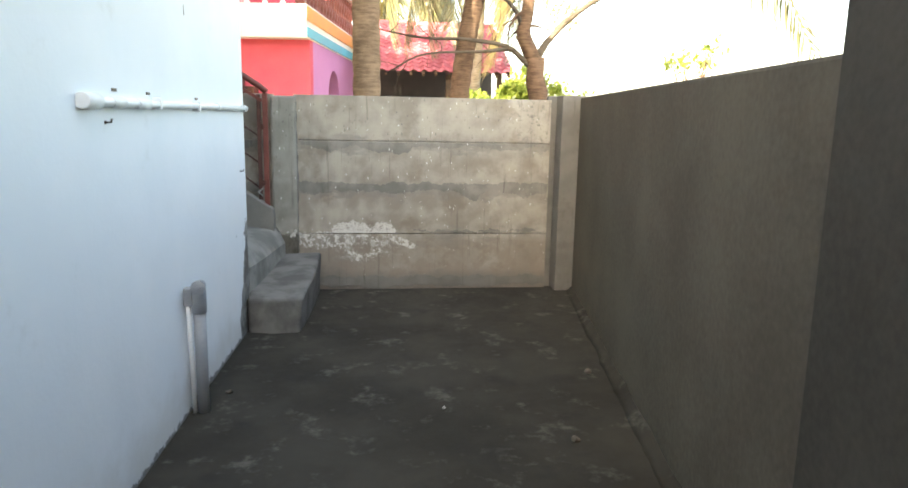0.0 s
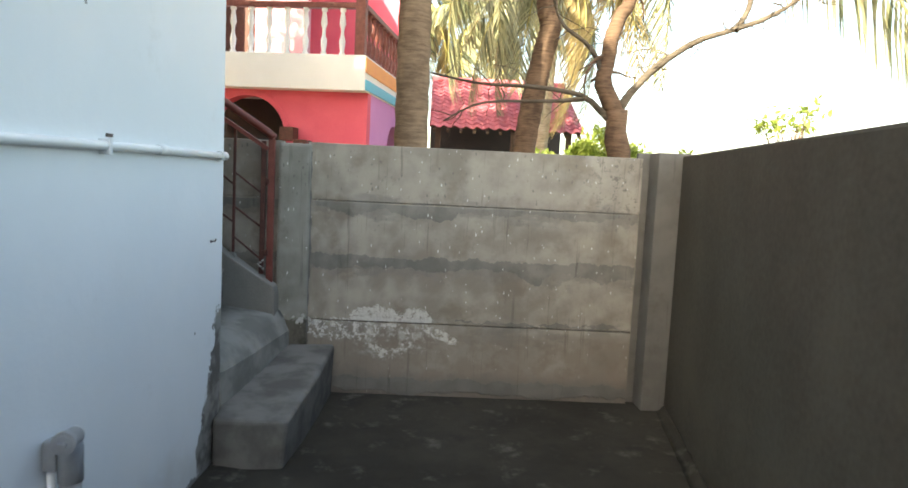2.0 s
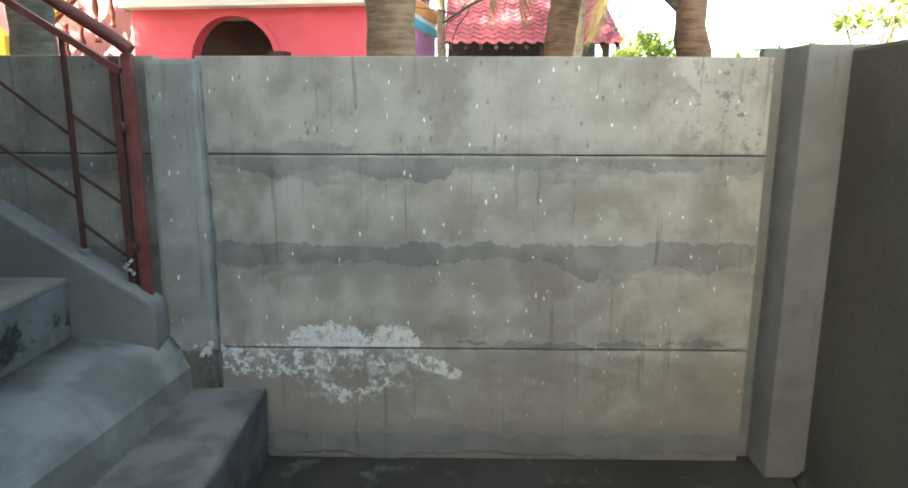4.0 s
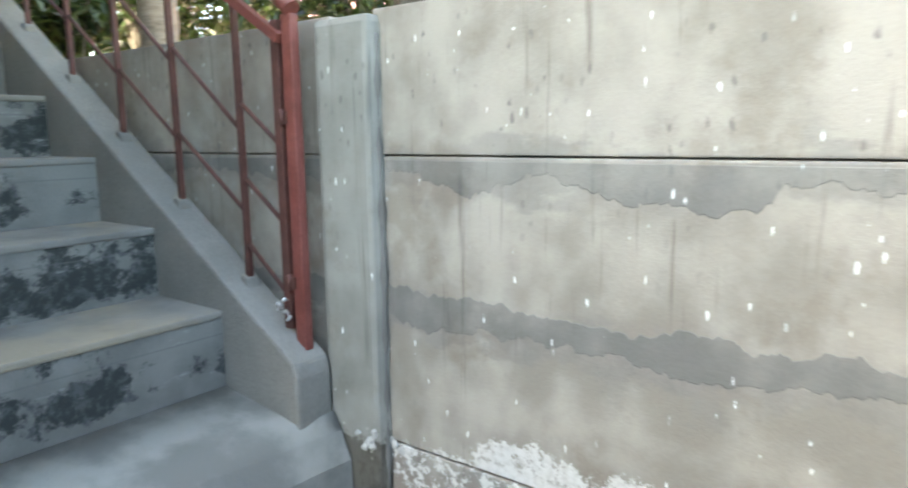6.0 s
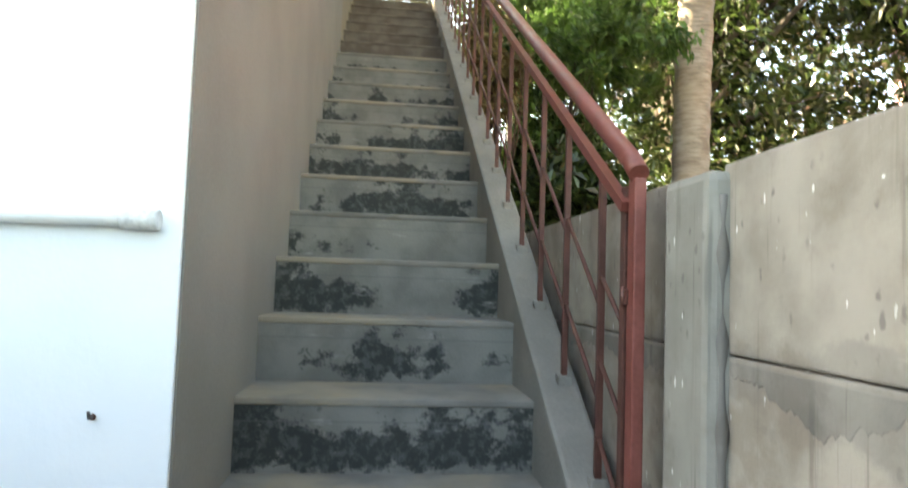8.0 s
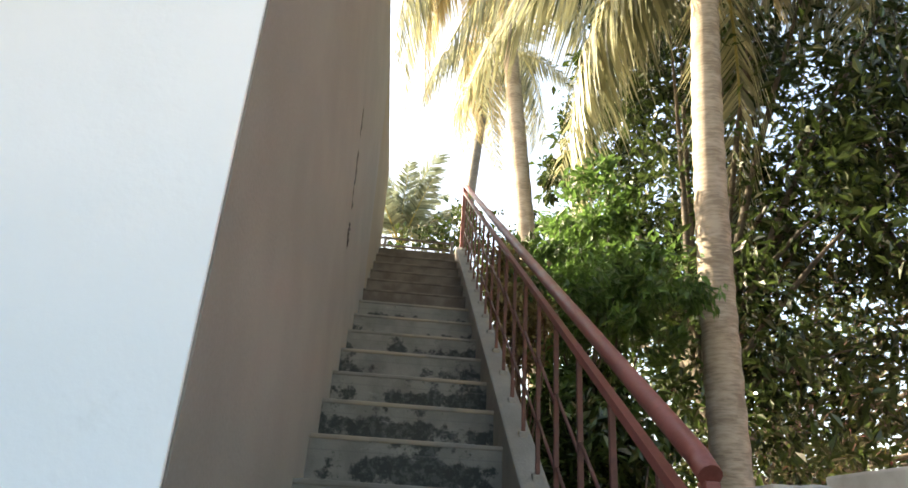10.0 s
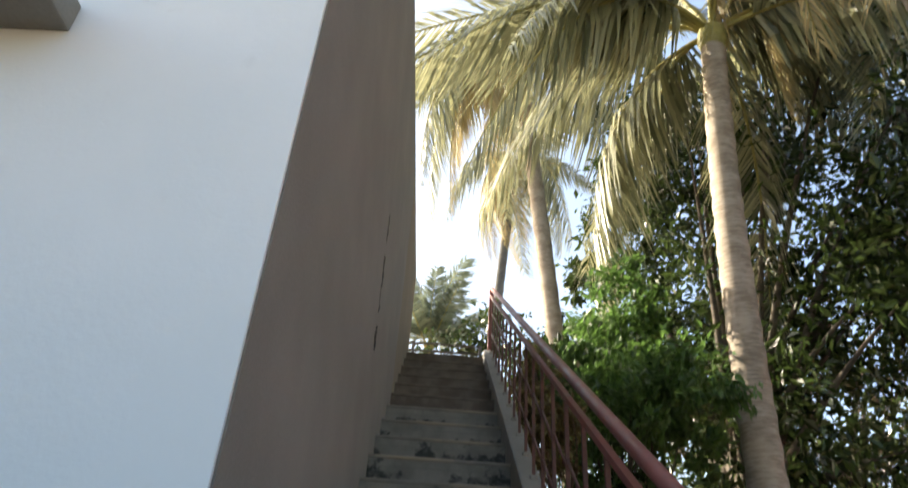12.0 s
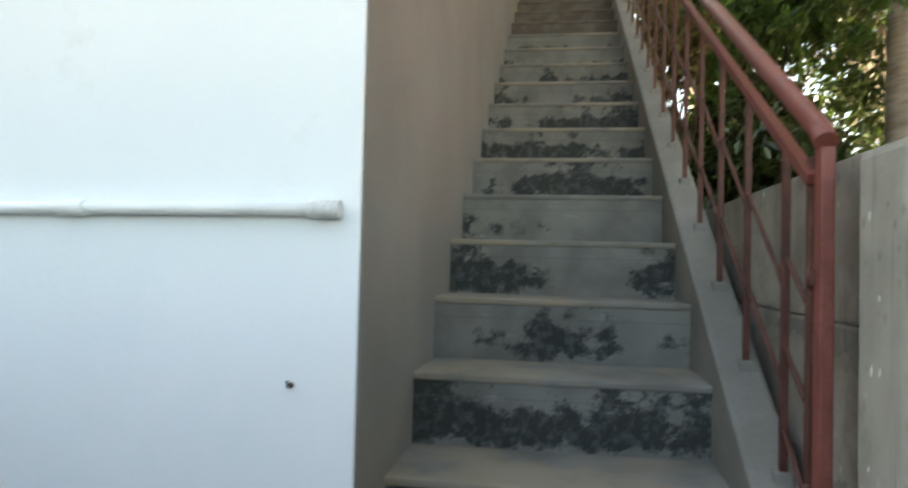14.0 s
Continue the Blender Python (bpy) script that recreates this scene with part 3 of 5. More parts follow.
def build_back_wall():
    wall = base("wall_north", 0.0, 0.0, 0.0, "boundary wall of cast cement panels slotted between posts", "wall", kind="structure")
    levels = [(-0.1, 0.048, 0.006), (0.052, 0.430, 0.0), (0.436, 0.784, 0.0), (0.787, 1.1275, 0.0), (1.1315, WALL_TOP, 0.0)]
    bays = [(0.0, 1.90), (-2.08, -0.18), (-4.16, -2.26), (-6.24, -4.34), (-8.32, -6.42), (-10.4, -8.5)]
    for x0, x1 in bays:
        x1 = x1 + (0.002 if x0 == 0.0 else 0.02)
        for z0, z1, dy in levels:
            bm = bmesh.new()
            box(bm, x0 - 0.02, x1, dy, 0.05, z0, z1, 0.004)
            box(bm, x0 - 0.02, x1, 0.022, 0.045, z1 - 0.02, z1 + (0.012 if z1 < 1.4 else -0.01))
            part("panel", bm, M_PANEL, wall)
    for x0 in (-0.18, -2.26, -4.34, -6.42, -8.5):
        bm = bmesh.new()
        box(bm, x0, x0 + 0.18, -0.04, 0.09, -0.1, WALL_TOP - 0.012, 0.018)
        part("post", bm, M_POST, wall)
    bm = bmesh.new()
    prism(bm, [(1.885, 0.09), (1.885, 0.052), (1.957, 0.052), (1.957, -0.108), (2.20, -0.108), (2.20, 0.09)], 'z', -0.1, 1.488, 0.006)
    part("post", bm, M_PLAINPOST, wall, "tall plain cement corner post")
    # mortar smeared by hand along the joints, ragged at both edges
    def ragged(x, seed, big, small):
        return big * noise.noise(Vector((x * 2.6, seed, 1))) + small * noise.fractal(Vector((x * 6, seed, 5)), 0.55, 2.1, 7)

    def lobe(x, at, wide, deep):
        return deep * math.exp(-((x - at) / wide) ** 2)
    for b, (x0, x1) in enumerate(bays[:3]):
        for top, low, big, small, seed, lobes in ((1.124, 1.080, 0.025, 0.030, 3, ((0.75, 0.22, 0.035), (0.2, 0.12, 0.02))),
                                                  (0.822, 0.755, 0.025, 0.028, 11, ((1.32, 0.09, 0.06), (0.75, 0.16, 0.015), (1.75, 0.15, 0.02))),
                                                  (0.462, 0.442, 0.01, 0.016, 19, ((1.4, 0.3, 0.0),)),
                                                  (0.105, 0.02, 0.02, 0.020, 27, ((0.4, 0.2, 0.0),))):
            bm = bmesh.new()
            n, rows = 420, []
            for i in range(n + 1):
                x = x0 + 0.004 + (x1 - x0 - 0.008) * i / n
                if seed == 19 and b == 0:
                    x = 0.86 + (x1 - 0.87) * i / n
                zt = top + (0.0 if seed == 3 else ragged(x + 7 * b, seed + 50, 0.018, 0.026))
                zb = low + ragged(x + 7 * b, seed, big, small) - (sum(lobe(x, *q) for q in lobes) if b == 0 else 0.0)
                if zt - zb < 0.014:
                    zb = zt - 0.014
                rows.append([bm.verts.new(q) for q in ((x, 0.002, zt), (x, -0.0007, zt - 0.006), (x, -0.0009, zb + 0.006), (x, 0.002, zb))])
            for r, q in zip(rows, rows[1:]):
                for j in range(3):
                    bm.faces.new((r[j], r[j + 1], q[j + 1], q[j]))
            part("mortar_smear", bm, M_PLAINPOST if seed == 27 else M_SMEAR, wall, "grey mortar smeared along a joint")
    bm = bmesh.new()
    tube(bm, [(-0.004 + 0.003 * math.sin(9 * z), -0.012, z) for z in [0.30 + 0.05 * i for i in range(23)]],
         [0.010 + 0.004 * math.sin(23 * i) for i in range(23)], 6)
    part("mortar_seam", bm, M_PLAINPOST, wall, "pale mortar seam beside the post")
    rnd = random.Random(8)
    for x, z, r in ((-0.03, 0.435, 0.022), (-0.015, 0.46, 0.016), (0.006, 0.43, 0.02), (0.03, 0.415, 0.014), (-0.05, 0.42, 0.013), (-0.075, 0.45, 0.011)):
        bm = bmesh.new()
        bmesh.ops.create_icosphere(bm, subdivisions=2, radius=r)
        for v in bm.verts:
            v.co *= 0.75 + 0.7 * noise.noise(v.co * 60 + Vector((x * 90, 0, z * 70)))
            v.co.y *= 0.45
        bmesh.ops.translate(bm, verts=bm.verts, vec=(x, -0.042 if x < 0 else -0.002, z))
        part("mortar_lump", bm, M_MORTAR, wall, "pale crumbling mortar")


def build_stairs():
    stairs = base("staircase", -0.4, -0.55, 0.0, "straight cement staircase with black paint stains on its risers", "staircase", kind="structure")
    for k in range(1, LAST + 1):
        x, z = nose(k)
        if k == LAST:
            break
        s = new("step")
        s.parent = stairs
        s.location = Vector((x, (STAIR_Y0 + STAIR_Y1) / 2, z)) - stairs.location
        half = (STAIR_Y1 - STAIR_Y0) / 2 + 0.005
        bm = bmesh.new()
        box(bm, -RUN - 0.03, -0.005, -half, half, -RISE - 0.01, -0.012)
        riser = part("riser", bm, M_RISER if k < 13 else M_UPRISER, s)
        riser.color = PAINT.get(k, (0.44, 0.1, 0.1, 0.3))
        if k == 13:
            bm = bmesh.new()
            box(bm, -0.006, -0.003, -half + 0.02, half - 0.03, -RISE + 0.002, -RISE + 0.05, 0.001)
            part("damp_stain", bm, M_DARKIN, s, "dark damp stain")
        bm = bmesh.new()
        box(bm, -RUN - 0.012, 0.0, -half, half, -0.020, 0.0, 0.006)
        part("tread", bm, M_TREAD if k < 13 else M_UPRISER, s)
    # first wide tread in front of the flight: worn, rolling down to its front edge
    bm = bmesh.new()
    rows, n = [], 18
    for i in range(n + 1):
        f = i / n
        y = -0.943 + 0.896 * f
        wob = 0.008 * noise.noise(Vector((y * 6, 2, 3))) + 0.005 * noise.noise(Vector((y * 17, 4, 3)))
        front = -0.205 + 0.11 * f ** 0.8 + wob
        crease = -0.335 + 0.165 * f
        rows.append([bm.verts.new(q) for q in ((-0.46, y, 0.0), (-0.46, y, 0.528), (crease - 0.04, y, 0.497 + wob * 0.5), (crease + 0.02, y, 0.486),
                                               (crease + (front - crease) * 0.6, y, 0.445 + wob), (front - 0.016, y, 0.405 + wob), (front, y, 0.375 + wob), (front + 0.004, y, 0.20), (front + 0.004, y, 0.0))])
    for r, q in zip(rows, rows[1:]):
        for j in range(9):
            bm.faces.new((r[j], r[(j + 1) % 9], q[(j + 1) % 9], q[j])).smooth = 0 < j < 4
    bm.faces.new(rows[0])
    bm.faces.new(rows[-1])
    world_part("step", bm, M_WIDE, stairs, "wide worn pale cement first step")
    bm = bmesh.new()
    for q in range(LAST - 2, 0, -1):
        x, z = nose(q)
        box(bm, x - RUN - 0.06, x - 0.06, STAIR_Y0 + 0.001, STAIR_Y1 - 0.001, max(0.0, z - 0.45), z - RISE - 0.012)
    world_part("flight", bm, M_BLOCK, stairs)
    # landing
    bm = bmesh.new()
    prism(bm, [(LAND_X - 1.6, -2.4), (HOUSE_END - 0.003, -2.4), (HOUSE_END - 0.003, -0.942), (LAND_X, -0.942), (LAND_X, -0.03), (LAND_X - 1.6, -0.03)], 'z', LAND_Z - 0.16, LAND_Z, 0.006)
    world_part("landing", bm, M_UPRISER, stairs)
    bm = bmesh.new()
    box(bm, LAND_X - 0.03, LAND_X - 0.012, STAIR_Y0, STAIR_Y1, LAND_Z - RISE - 0.012, LAND_Z - 0.16)
    world_part("riser", bm, M_RISER, stairs)
    # sloped kerb
    bm = bmesh.new()
    x1, z1 = LAND_X + 0.02, LAND_Z + 0.09
    sl = RISE / RUN
    prism(bm, [(-0.158, 0.40), (-0.158, 0.60), (-0.168, 0.638), (-0.21, 0.668), (x1, 0.66 + sl * (-0.20 - x1)), (x1 - 0.12, 0.66 + sl * (-0.20 - x1) - 0.02),
               (x1 - 0.12, LAND_Z - 0.35), (-0.62, 0.40)], 'y', STAIR_Y1, -0.047, 0.010)
    world_part("kerb", bm, M_KERB, stairs, "sloping cement kerb under the railing")
    bm = bmesh.new()
    for px in (-3.6, -5.6, -7.0):
        box(bm, px - 0.12, px + 0.12, -0.32, -0.12, -0.1, max(0.3, 0.926 + sl * (-0.741 - px) - 0.5))
    world_part("pier", bm, M_BLOCK, stairs)
    # low block at the foot
    bm = bmesh.new()
    prism(bm, [(0.125, -1.075), (0.15, -0.75), (0.163, -0.4), (0.168, -0.005), (-0.22, -0.042), (-0.22, -0.94), (-0.205, -0.955), (-0.209, -1.06), (-0.05, -1.085)], 'z', -0.05, 0.213)
    for v in bm.verts:
        if v.co.z > 0.1:
            v.co.z = 0.213 + 0.078 * (v.co.y + 1.07)
        elif v.co.x > 0.1:
            v.co.x -= 0.02
    bmesh.ops.bevel(bm, geom=list(bm.edges), offset=0.024, segments=3, profile=0.55, affect='EDGES')
    for v in bm.verts:
        v.co += 0.010 * Vector((noise.noise(v.co * 7), noise.noise(v.co * 7 + Vector((5, 0, 0))), noise.noise(v.co * 7 + Vector((0, 5, 0)))))
    tagged(part("foot_block", bm, M_BLOCK), "low worn cement block forming the bottom step", "step", kind="structure")


def build_railing():
    rail = base("stair_railing", -0.19, -0.09, 0.64, "red oxide painted steel stair railing on the kerb", "railing")
    sl = 0.632
    top0, x0 = 1.475, -0.206
    xe = LAND_X - 0.06

    def ztop(x):
        return top0 + sl * (x0 - x)

    def zkerb(x):
        return 0.662 + RISE / RUN * (-0.20 - x)
    y = -0.085
    bm = bmesh.new()
    box(bm, x0 - 0.019, x0 + 0.017, y - 0.010, y + 0.015, 0.63, top0 - 0.02, 0.004)
    world_part("post", bm, M_RED, rail)
    bm = bmesh.new()
    box(bm, x0 - 0.058, x0 - 0.032, y - 0.011, y + 0.010, 0.70, top0 - 0.03, 0.003)
    world_part("gate_bar", bm, M_DARKRED, rail, "thin dull red bar beside the post")
    for hz in (0.80, 1.20):
        bm = bmesh.new()
        tube(bm, [(x0 - 0.026, y - 0.014, hz), (x0 - 0.026, y - 0.014, hz + 0.04)], 0.006, 10)
        box(bm, x0 - 0.045, x0 - 0.008, y - 0.015, y - 0.010, hz + 0.005, hz + 0.035)
        world_part("hinge", bm, M_DARKRED, rail)
    bm = bmesh.new()
    tube(bm, [(x0 + 0.012, y, ztop(x0) - 0.012), (x0 - 0.03, y, ztop(x0 - 0.03) + 0.004), (xe, y, ztop(xe))], 0.021, 14)
    world_part("handrail", bm, M_RED, rail)
    bm = bmesh.new()
    tube(bm, [(x0 - 0.02, y - 0.012, ztop(x0) - 0.075), (xe, y - 0.012, ztop(xe) - 0.085)], 0.011, 4, True)
    world_part("lower_rail", bm, M_RED, rail)
    bm = bmesh.new()
    tube(bm, [(xe, y, LAND_Z), (xe, y, ztop(xe) - 0.01)], 0.024, 4, True)
    world_part("post", bm, M_RED, rail)
    xs = [x0 - 0.205 - 0.292 * i for i in range(18)]
    for bx in xs:
        bm = bmesh.new()
        box(bm, bx - 0.007, bx + 0.007, y - 0.008, y + 0.008, zkerb(bx) - 0.02, ztop(bx) - 0.08, 0.002)
        bar = world_part("baluster", bm, M_DARKRED, rail)
        bm = bmesh.new()
        prism(bm, [(bx - 0.022, zkerb(bx) - 0.03), (bx + 0.022, zkerb(bx) - 0.03), (bx + 0.014, zkerb(bx) + 0.012), (bx - 0.013, zkerb(bx) + 0.022)], 'y', y - 0.02, y + 0.02, 0.006)
        bmesh.ops.translate(bm, verts=bm.verts, vec=-rail.matrix_basis.translation)
        part("mortar_foot", bm, M_KERB, bar, "lump of cement round the foot")
    ends = [x0 - 0.05] + xs
    for i, (a, b) in enumerate(zip(ends, ends[1:])):
        drops = ((0.46, 0.46), (0.27, 0.27), (0.09, 0.10)) if i == 0 else ((0.40, 0.43), (0.19, 0.20))
        for ha, hb in drops:
            bm = bmesh.new()
            tube(bm, [(a - 0.008, y, zkerb(a) + ha), (b + 0.008, y, zkerb(b) + hb)], 0.006, 6)
            world_part("rod", bm, M_DARKRED, rail)
    # rail across the far side of the landing
    far = base("landing_railing", LAND_X - 1.5, -0.5, LAND_Z, "dark low steel railing across the stair landing", "railing")
    for fy in (-0.10, -0.95, -1.8):
        bm = bmesh.new()
        tube(bm, [(LAND_X - 1.5, fy, LAND_Z), (LAND_X - 1.5, fy, LAND_Z + 0.78)], 0.018, 4, True)
        world_part("post", bm, M_STEEL, far)
    for fz in (0.76, 0.66):
        bm = bmesh.new()
        tube(bm, [(LAND_X - 1.5, -1.85, LAND_Z + fz), (LAND_X - 1.5, -0.08, LAND_Z + fz)], 0.017, 8)
        world_part("bar", bm, M_STEEL, far)


def build_fittings():
    # conduit along the white wall
    pipe = base("conduit_pipe", west_x(-2), -2.2, 1.32, "white plastic conduit clipped along the white wall", "pipe")
    off = 0.017

    def on_wall(y, z):
        return (west_x(y) + off, y, z)
    bm = bmesh.new()
    tube(bm, [on_wall(-1.03, 1.331), on_wall(-1.6, 1.329), on_wall(-2.5, 1.318), on_wall(-2.9, 1.316), on_wall(-3.02, 1.318)], 0.0135, 12)
    world_part("tube", bm, M_PVC, pipe)
    for y0, y1, r in ((-1.05, -0.985, 0.019), (-1.62, -1.56, 0.0175), (-2.66, -2.56, 0.0175), (-2.87, -2.78, 0.018), (-3.07, -2.97, 0.024)):
        bm = bmesh.new()
        zs = 1.331 if y0 > -1.3 else 1.329 if y0 > -2 else 1.317
        tube(bm, [on_wall(y0, zs), on_wall(y1, zs)], r, 12)
        world_part("sleeve", bm, M_PVCOLD if y0 > -1.3 else M_PVC, pipe)
    for y in (-1.95, -2.45):
        bm = bmesh.new()
        box(bm, west_x(y) - 0.002, west_x(y) + 0.034, y - 0.008, y + 0.008, 1.300, 1.346, 0.003)
        world_part("clip", bm, M_PVC, pipe)
    for y in (-1.9, -2.5, -2.8):
        bm = bmesh.new()
        box(bm, west_x(y) - 0.004, west_x(y) + 0.004, y - 0.018, y + 0.018, 1.352, 1.362)
        world_part("screw", bm, M_STEEL, pipe)
    # nails in the wall
    for y, z in ((-1.085, 0.975), (-2.88, 1.255)):
        nail = base("wall_nail", west_x(y), y, z, "rusty bent nail driven into the white wall", "nail", "nails in the wall")
        bm = bmesh.new()
        tube(bm, [(0, 0, 0), (0.018, 0, 0.001), (0.021, 0, 0.012)], 0.003, 7)
        part("shank", bm, M_STEEL, nail)
        bm = bmesh.new()
        tube(bm, [(-0.001, 0, 0), (0.003, 0, 0)], 0.006, 9)
        part("plug", bm, M_DARKRED, nail)
    # drain pipe standing on the floor
    y = -2.2
    drain = base("drain_pipe", west_x(y) + 0.058, y, 0.0, "grey plastic drain stub with a capped elbow beside the wall", "pipe")
    bm = bmesh.new()
    tube(bm, [(0, 0, 0.0), (0.0, 0, 0.50)], 0.026, 16)
    part("tube", bm, M_PVCGREY, drain)
    bm = bmesh.new()
    tube(bm, [(0, 0, 0.45), (0, 0, 0.452), (0, 0, 0.545), (0, 0.0, 0.575)], [0.026, 0.031, 0.031, 0.022], 16)
    part("socket", bm, M_PVCGREY, drain)
    bm = bmesh.new()
    tube(bm, [(0.004, 0.015, 0.568), (0.010, -0.038, 0.572), (0.010, -0.040, 0.572), (0.012, -0.058, 0.573)], [0.024, 0.025, 0.030, 0.030], 18)
    cap = part("cap", bm, M_PVCGREY, drain)
    bm = bmesh.new()
    tube(bm, [(0.012, -0.057, 0.573), (0.0125, -0.061, 0.573)], 0.022, 18)
    box(bm, 0.002, 0.023, -0.068, -0.058, 0.568, 0.578, 0.002)
    part("plug", bm, M_PVCGREY, cap)
    bm = bmesh.new()
    box(bm, -0.058, -0.022, -0.030, 0.012, 0.485, 0.565, 0.008)
    part("clamp", bm, M_PVCGREY, drain, "square grey clamp on the wall")
    bm = bmesh.new()
    tube(bm, [(-0.042, -0.014, 0.50), (-0.040, -0.014, 0.3), (-0.034, -0.010, 0.0)], 0.010, 10)
    part("thin_pipe", bm, M_PVC, drain, "thin white pipe beside the drain")
    # scrap of cloth tied on the gate bar
    rag = base("cloth_scrap", -0.25, -0.11, 0.725, "dirty white scrap of cloth tied to the gate bar", "cloth")
    bm = bmesh.new()
    for i in range(5):
        a = i * 1.3
        tube(bm, [(0.02 * math.cos(a), 0.02 * math.sin(a), 0.02 * i), (0.026 * math.cos(a + .7), 0.024 * math.sin(a + .7), 0.02 * i + 0.014),
                  (0.018 * math.cos(a + 1.5), 0.022 * math.sin(a + 1.5), 0.02 * i + 0.006)], [0.007, 0.010, 0.005], 6)
    part("fold", bm, M_MORTAR, rag)
    rag.scale = (0.6, 0.6, 0.6)
    # little stones on the floor
    rnd = random.Random(4)
    for x, y, r in ((1.66, -1.86, 0.022), (1.36, -2.62, 0.024), (-0.13, -2.0, 0.022), (0.86, -2.25, 0.011)):
        bm = bmesh.new()
        bmesh.ops.create_icosphere(bm, subdivisions=2, radius=r)
        for v in bm.verts:
            v.co *= 0.8 + 0.4 * noise.noise(v.co * 40 + Vector((x * 9, y * 7, 0)))
            v.co.z = v.co.z * 0.7
        ob = part("pebble", bm, M_DARKBARK if r > 0.02 else M_MORTAR)
        ob.location = (x, y, r * 0.35)
        tagged(ob, "small loose pebble lying on the cement floor", "pebble", "pebbles on the floor")
    # hairline crack on the stair wall
    bm = bmesh.new()
    rnd = random.Random(17)
    for z0, z1, x0, w in ((2.72, 2.86, -2.44, 0.011), (2.93, 3.28, -2.41, 0.007), (3.36, 3.55, -2.36, 0.008)):
        n, pts, cx = 12, [], x0
        for i in range(n):
            cx += rnd.uniform(-0.022, 0.027)
            pts.append((cx, -0.9455, z0 + (z1 - z0) * i / (n - 1)))
        tube(bm, pts, [w * rnd.uniform(0.25, 1.2) * (1 if 0 < i < n - 1 else 0.2) for i in range(n)], 5)
    tagged(part("wall_crack", bm, M_DARKIN), "dark broken crack running up the beige stair wall", "crack", kind="structure")


# ---- the pink house ----
HOUSE_Y, HOUSE_X = 8.6, -0.60


def baluster_mesh(height, paint=M_RED):
    bm = bmesh.new()
    prof = [(0, .055), (.06, .055), (.08, .035), (.2, .05), (.32, .06), (.42, .035), (.5, .028), (.58, .035), (.68, .06), (.8, .05), (.92, .035), (.94, .055), (1, .055)]
    tube(bm, [(0, 0, f * height) for f, r in prof], [r for f, r in prof], 9)
    return mesh_of("baluster", bm, paint)


